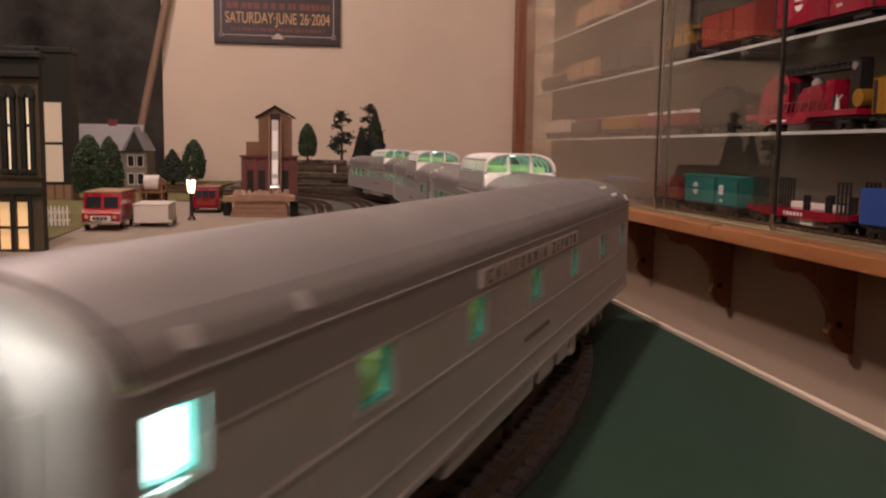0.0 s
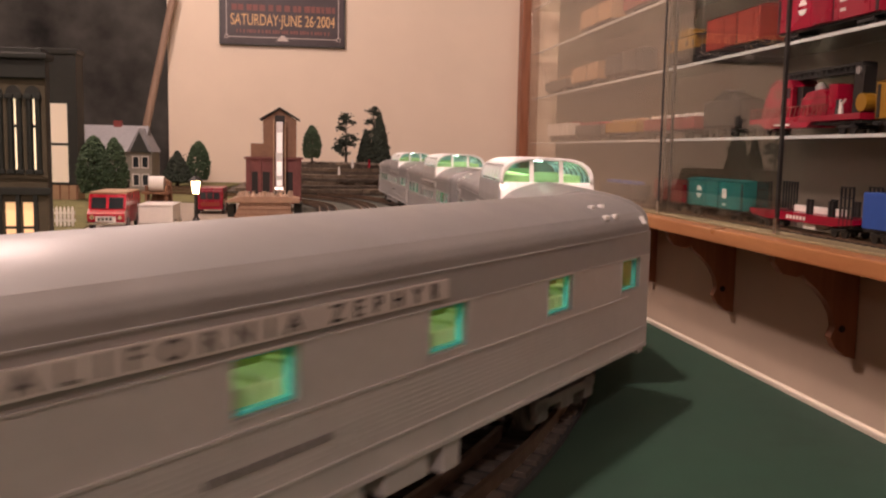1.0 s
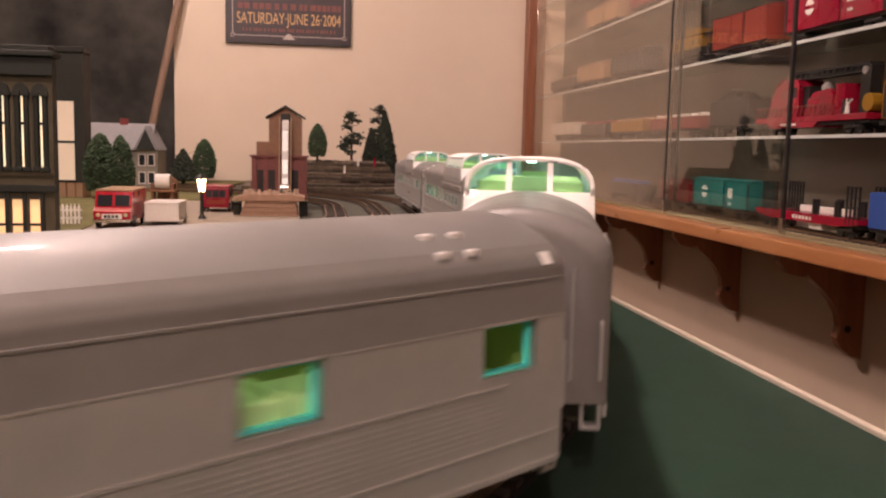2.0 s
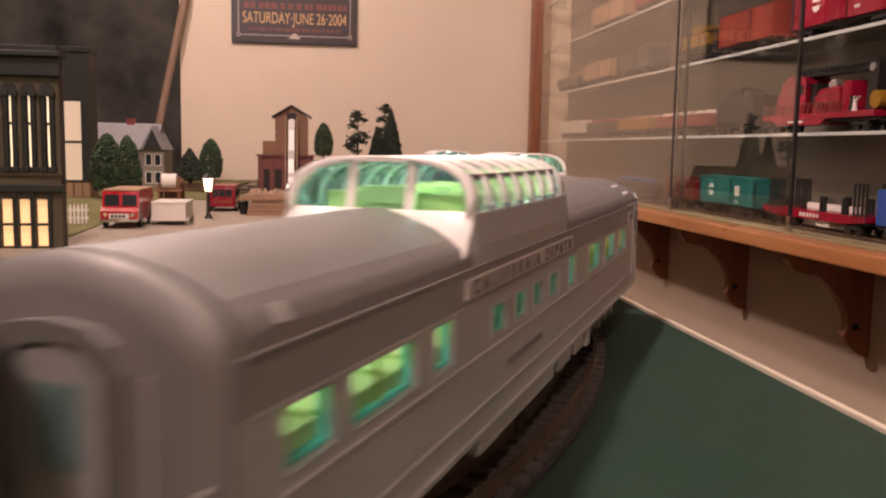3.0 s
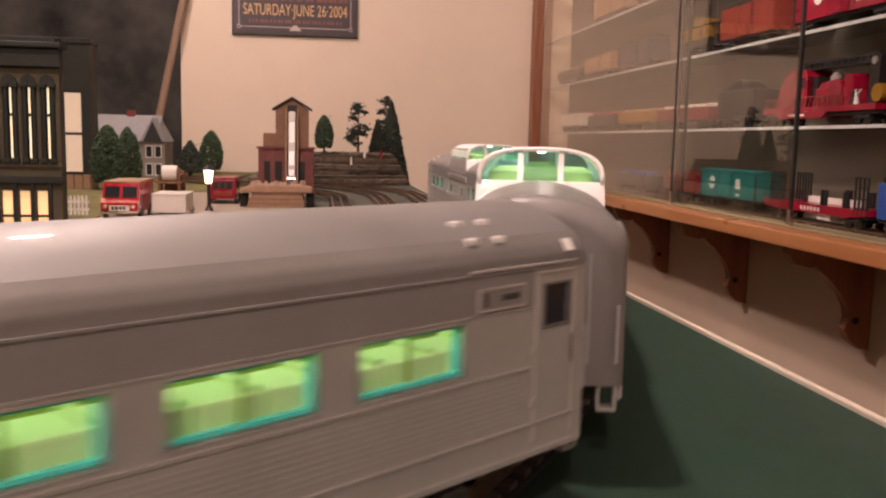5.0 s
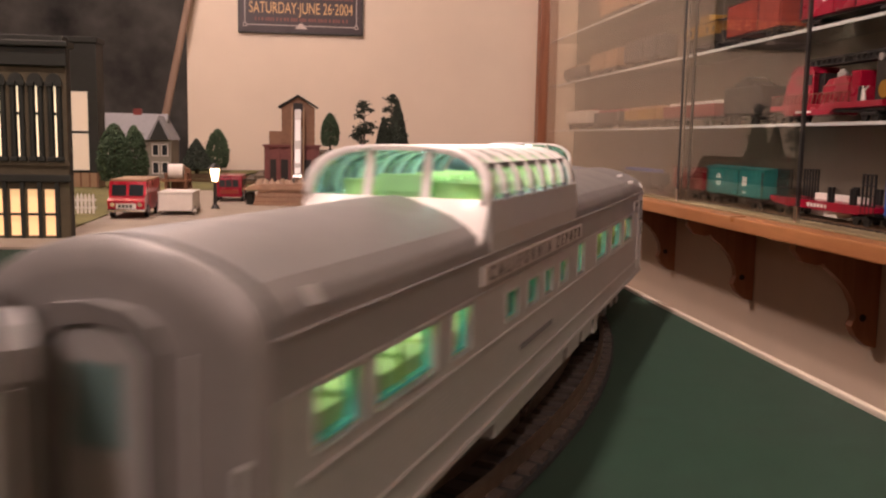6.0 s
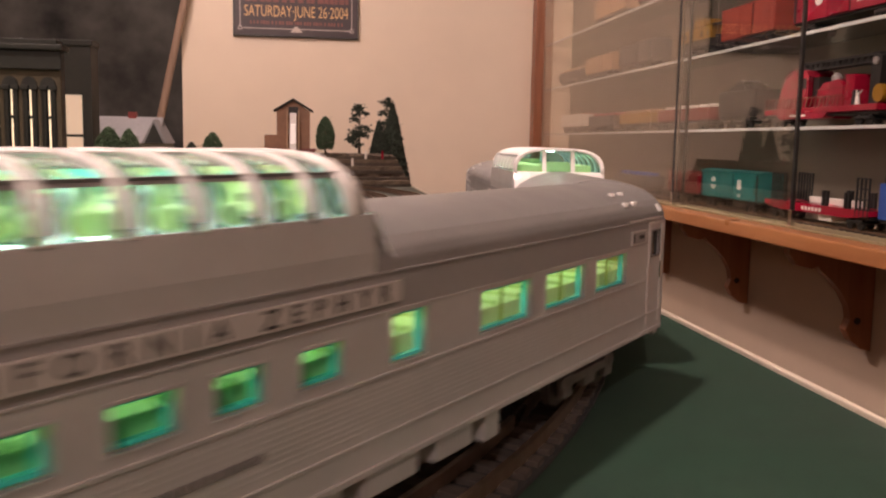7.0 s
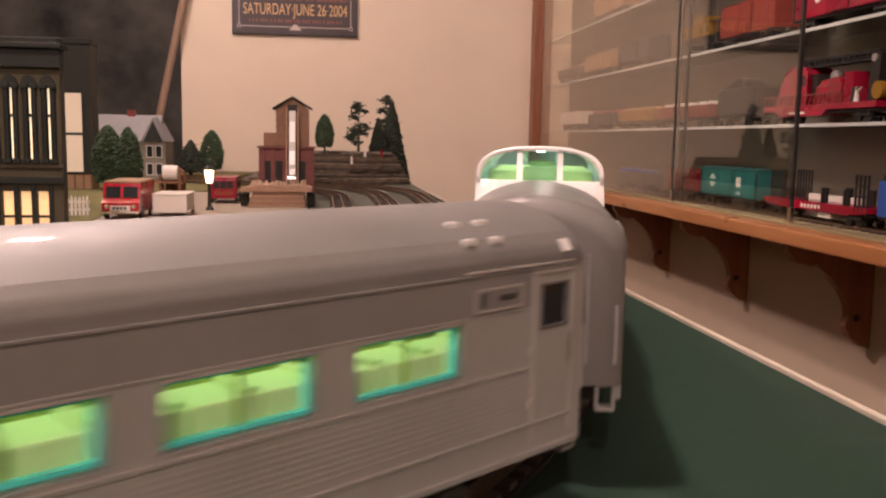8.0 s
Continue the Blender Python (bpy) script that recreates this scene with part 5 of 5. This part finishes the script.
for i in range(4):
    part("plate_mark", box(-0.010 + i * 0.005, -0.0065 + i * 0.005, -0.0092, -0.0084, 0.0150, 0.0190), "lettering", van)
lorry = thing("flat_lorry", (-0.2125, 1.302, 0.003), "cream toy box lorry standing beside the van", "toy lorry")
part("box_body", box(-0.024, 0.024, 0, 0.075, 0.006, 0.031, 0.0015), "white", lorry)
part("lid", box(-0.025, 0.025, -0.001, 0.076, 0.031, 0.0335, 0.001), "white", lorry)
for s in (-1, 1):
    for y in (0.012, 0.062):
        part("wheel", rod((s * 0.022, y, 0.0065), (s * 0.0265, y, 0.0065), 0.0065, sides=14), "chrome", lorry)
mill = thing("barrel_winch", (-0.250, 1.55, 0.003), "brown wooden barrel winch with a pale drum", "model accessory")
for x in (-0.018, 0.014):
    part("frame_leg", box(x, x + 0.004, -0.012, 0.016, 0, 0.050), "brown", mill)
part("platform", box(-0.022, 0.022, -0.016, 0.02, 0.036, 0.040), "brown", mill)
part("drum", rod((-0.012, 0, 0.053), (0.012, 0, 0.053), 0.013, sides=18), "white", mill)
part("casing", prism([(-0.016, 0.0), (0.022, 0.0), (0.020, 0.054), (0.004, 0.066), (-0.010, 0.050)], 0.018, 0.03, "y"), "brown", mill)
bus = thing("streetcar", (-0.166, 1.58, 0.003), "small red toy streetcar with dark windows", "toy streetcar")
part("body", box(-0.022, 0.022, 0, 0.085, 0.008, 0.042, 0.002), "red", bus)
part("roof", box(-0.0225, 0.0225, -0.001, 0.086, 0.042, 0.046, 0.0015), "red", bus)
for x in (-0.017, -0.0055, 0.006):
    part("window", box(x, x + 0.010, -0.0012, 0.001, 0.026, 0.038), "dark_glass", bus)
part("route_panel", box(-0.016, 0.016, -0.0012, 0.001, 0.014, 0.021), "orange", bus)
for s in (-1, 1):
    for y in (0.015, 0.068):
        part("wheel", rod((s * 0.019, y, 0.008), (s * 0.0245, y, 0.008), 0.008, sides=14), "black", bus)
    for i in range(4):
        part("window", box(s * 0.022 - 0.0006, s * 0.022 + 0.0006, 0.008 + i * 0.019, 0.022 + i * 0.019, 0.026, 0.038), "dark_glass", bus)
lamp = thing("street_lamp", (-0.172, 1.43, 0.003), "black toy street lamp with a glowing four-sided lantern", "street lamp")
bm = rod((0, 0, 0), (0, 0, 0.006), 0.007, 0.004)
add_rod(bm, (0, 0, 0.006), (0, 0, 0.042), 0.0032, 0.0026)
part("post", bm, "black", lamp)
part("lantern", rod((0, 0, 0.043), (0, 0, 0.063), 0.0055, 0.0090, 4), "lamp_glass", lamp, "glowing lantern glass")
for k in range(4):
    a = k * math.pi / 2
    part("lantern_bar", rod((0.0058 * math.cos(a), 0.0058 * math.sin(a), 0.042), (0.0095 * math.cos(a), 0.0095 * math.sin(a), 0.064), 0.0008, sides=5), "black", lamp)
bm = rod((0, 0, 0.0632), (0, 0, 0.071), 0.0125, 0.003, 8)
add_rod(bm, (0, 0, 0.071), (0, 0, 0.078), 0.0012, 0.0008, 6)
part("cap", bm, "black", lamp)
fence = thing("picket_fence", (-0.3530, 1.30, 0.0044), "short white picket fence beside the large building", "fence", rz=6)
for i in range(6):
    part("picket", prism([(i * 0.0052, 0), (i * 0.0052 + 0.0032, 0), (i * 0.0052 + 0.0032, 0.025), (i * 0.0052 + 0.0016, 0.029), (i * 0.0052, 0.025)], 0, 0.002), "silver_pale", fence)
for z in (0.007, 0.018):
    part("rail", box(-0.002, 0.031, 0.002, 0.0035, z, z + 0.003), "silver_pale", fence)
house = thing("model_house", (-0.464, 2.30, 0.004), "two-storey grey model house with pale shingle roof", "model house")
part("wall", box(-0.085, 0.060, 0, 0.12, 0, 0.102), "clapboard", house)
part("wing", box(0.032, 0.084, -0.02, 0.10, 0, 0.102), "clapboard", house)
part("roof", prism([(-0.012, 0.100), (0.060, 0.166), (0.132, 0.100)], -0.100, 0.066, "x"), "shingle", house)
part("wing_roof", prism([(0.026, 0.100), (0.057, 0.160), (0.088, 0.100)], -0.028, 0.104, "y"), "shingle", house)
part("gable", prism([(0.034, 0.100), (0.057, 0.150), (0.080, 0.100)], -0.030, -0.0285, "y"), "stone_dark", house)
part("porch_roof", box(-0.088, 0.030, -0.034, 0.0, 0.052, 0.056, 0.001), "shingle", house)
for x in (-0.084, -0.056, -0.028, 0.0, 0.026):
    part("porch_post", box(x - 0.002, x + 0.002, -0.033, -0.029, 0.0, 0.052), "white", house)
part("chimney", box(-0.02, 0.0, 0.055, 0.07, 0.155, 0.178), "maroon", house)
for x in (-0.070, -0.040, -0.010, 0.040, 0.062):
    for z in (0.018, 0.062):
        y = -0.0212 if x > 0.03 else -0.0012
        w = part("window", box(x, x + 0.013, y, y + 0.002, z, z + 0.026), "dark_glass", house)
        part("frame", window_frame(x, x + 0.013, z, z + 0.026, y, 0.0022, 0.0008), "white", w)

# large stone building with tall arched windows
hall = thing("stone_hall", (-0.281, 1.008, 0.0262), "large olive stone model building with tall lit arched windows", "model building")
hall.scale = (0.8, 0.8, 0.8)
BASE = -0.0288
arches = [(-0.063 - 0.0240 * i, -0.0515 - 0.0240 * i) for i in range(-2, 14)]
HB = -0.46
holes = [(a, b, 0.082, 0.186) for a, b in arches if a > HB + 0.01]
shops = [(-0.028 - 0.0225 * i, -0.0135 - 0.0225 * i, BASE + 0.003, 0.038) for i in range(18)]
part("front_wall", pierced(HB, 0.006, BASE, 0.236, holes + shops, 0.0, 0.006), "stone", hall)
part("side_wall", box(0.0, 0.006, 0.006, 0.022, BASE, 0.236), "stone_dark", hall)
part("roof", box(HB, 0.004, -0.004, 0.024, 0.236, 0.243, 0.001), "stone_dark", hall)
part("cornice", box(HB, 0.012, -0.012, 0.026, 0.228, 0.236, 0.002), "stone_dark", hall)
part("frieze", box(HB, 0.009, -0.006, 0.0, 0.203, 0.228, 0.0015), "stone_dark", hall)
part("belt_course", box(HB, 0.010, -0.005, 0.0, 0.048, 0.058, 0.001), "stone_dark", hall)
part("sill_course", box(HB, 0.008, -0.003, 0.0, 0.070, 0.075, 0.0008), "stone", hall)
for a, b, z0, z1 in holes:
    xm = (a + b) / 2
    w = part("arched_window", box(a, b, 0.0055, 0.0065, z0, z1), "dark_glass", hall, "tall dark arched window with a lit slit")
    part("lit_slit", box(xm - 0.0020, xm + 0.0004, 0.0040, 0.0054, z0, z1 - 0.006), "lit_window", w)
    for x in (a, b):
        part("window_column", rod((x, -0.0012, z0 - 0.004), (x, -0.0012, z1 - 0.004), 0.0038, sides=8), "stone_dark", w)
    for x in (a, b):
        part("capital", box(x - 0.0052, x + 0.0052, -0.0062, 0.0, z1 - 0.010, z1 - 0.004, 0.0008), "stone_dark", w)
        part("base_block", box(x - 0.0050, x + 0.0050, -0.0058, 0.0, z0 - 0.006, z0, 0.0008), "stone_dark", w)
    part("transom", box(a, b, 0.001, 0.0035, 0.138, 0.142), "stone_dark", w)
    out = [(xm + (0.0098) * math.cos(t), z1 - 0.004 + 0.0115 * math.sin(t)) for t in [math.pi * k / 10 for k in range(11)]]
    part("arch_head", prism(out, -0.004, 0.0004, "y"), "stone_dark", w)
for a, b, z0, z1 in shops:
    w = part("shop_window", box(a, b, 0.0060, 0.0068, z0, z1), "lit_shop", hall, "orange-lit shop window")
    part("pier", box(b + 0.0012, b + 0.0066, -0.004, 0.0005, BASE, 0.048), "stone_dark", hall)
    part("transom", box(a, b, 0.001, 0.003, 0.002, 0.0055), "stone_dark", w)
wing = thing("hall_wing", (-0.511, 1.95, 0.004), "dark town building with pale backlit blinds over a tan shopfront", "model building")
part("wall", box(-0.037, 0.038, 0.0, 0.06, 0.031, 0.305), "stone_dark", wing)
part("ground_floor", box(-0.035, 0.036, 0.002, 0.058, 0.0, 0.031), "tan", wing)
part("cornice", box(-0.041, 0.042, -0.005, 0.062, 0.300, 0.312, 0.002), "stone_dark", wing)
for x in (-0.035, -0.018, 0.0, 0.018, 0.034):
    part("shop_post", box(x - 0.0015, x + 0.0015, -0.001, 0.002, 0.0, 0.031), "brown", wing)
for z0, z1 in ((0.036, 0.113), (0.118, 0.200)):
    w = part("window", box(-0.0185, 0.0190, -0.0012, 0.001, z0, z1), "pale_blind", wing, "pale backlit blind")
    part("frame", window_frame(-0.0185, 0.0190, z0, z1, -0.001, 0.0025, 0.0015), "stone_dark", w)

# ceiling light fixture
fixture = thing("ceiling_light", (-0.26, 0.325, CEILING), "twin-bulb ceiling light over the layout", "ceiling light")
part("plate", rod((0, 0, -0.03), (0, 0, 0), 0.09, sides=24), "white", fixture)
for bx, by in BULBS:
    arm = part("arm", rod((0, 0, -0.02), (bx + 0.26, by - 0.325, -0.06), 0.008), "chrome", fixture)
    part("socket", rod((bx + 0.26, by - 0.325, -0.09), (bx + 0.26, by - 0.325, -0.05), 0.02), "white", arm)

for bx, by, watts in LAMPS:
    f = thing("ceiling_lamp", (bx, by, CEILING), "plain white ceiling lamp holder with bare bulb", "ceiling light", "ceiling lamps")
    part("holder", rod((0, 0, -0.06), (0, 0, 0), 0.05, 0.07, 20), "white", f)
    part("socket", rod((0, 0, -0.12), (0, 0, -0.06), 0.022, 0.024, 14), "white", f)

motions()
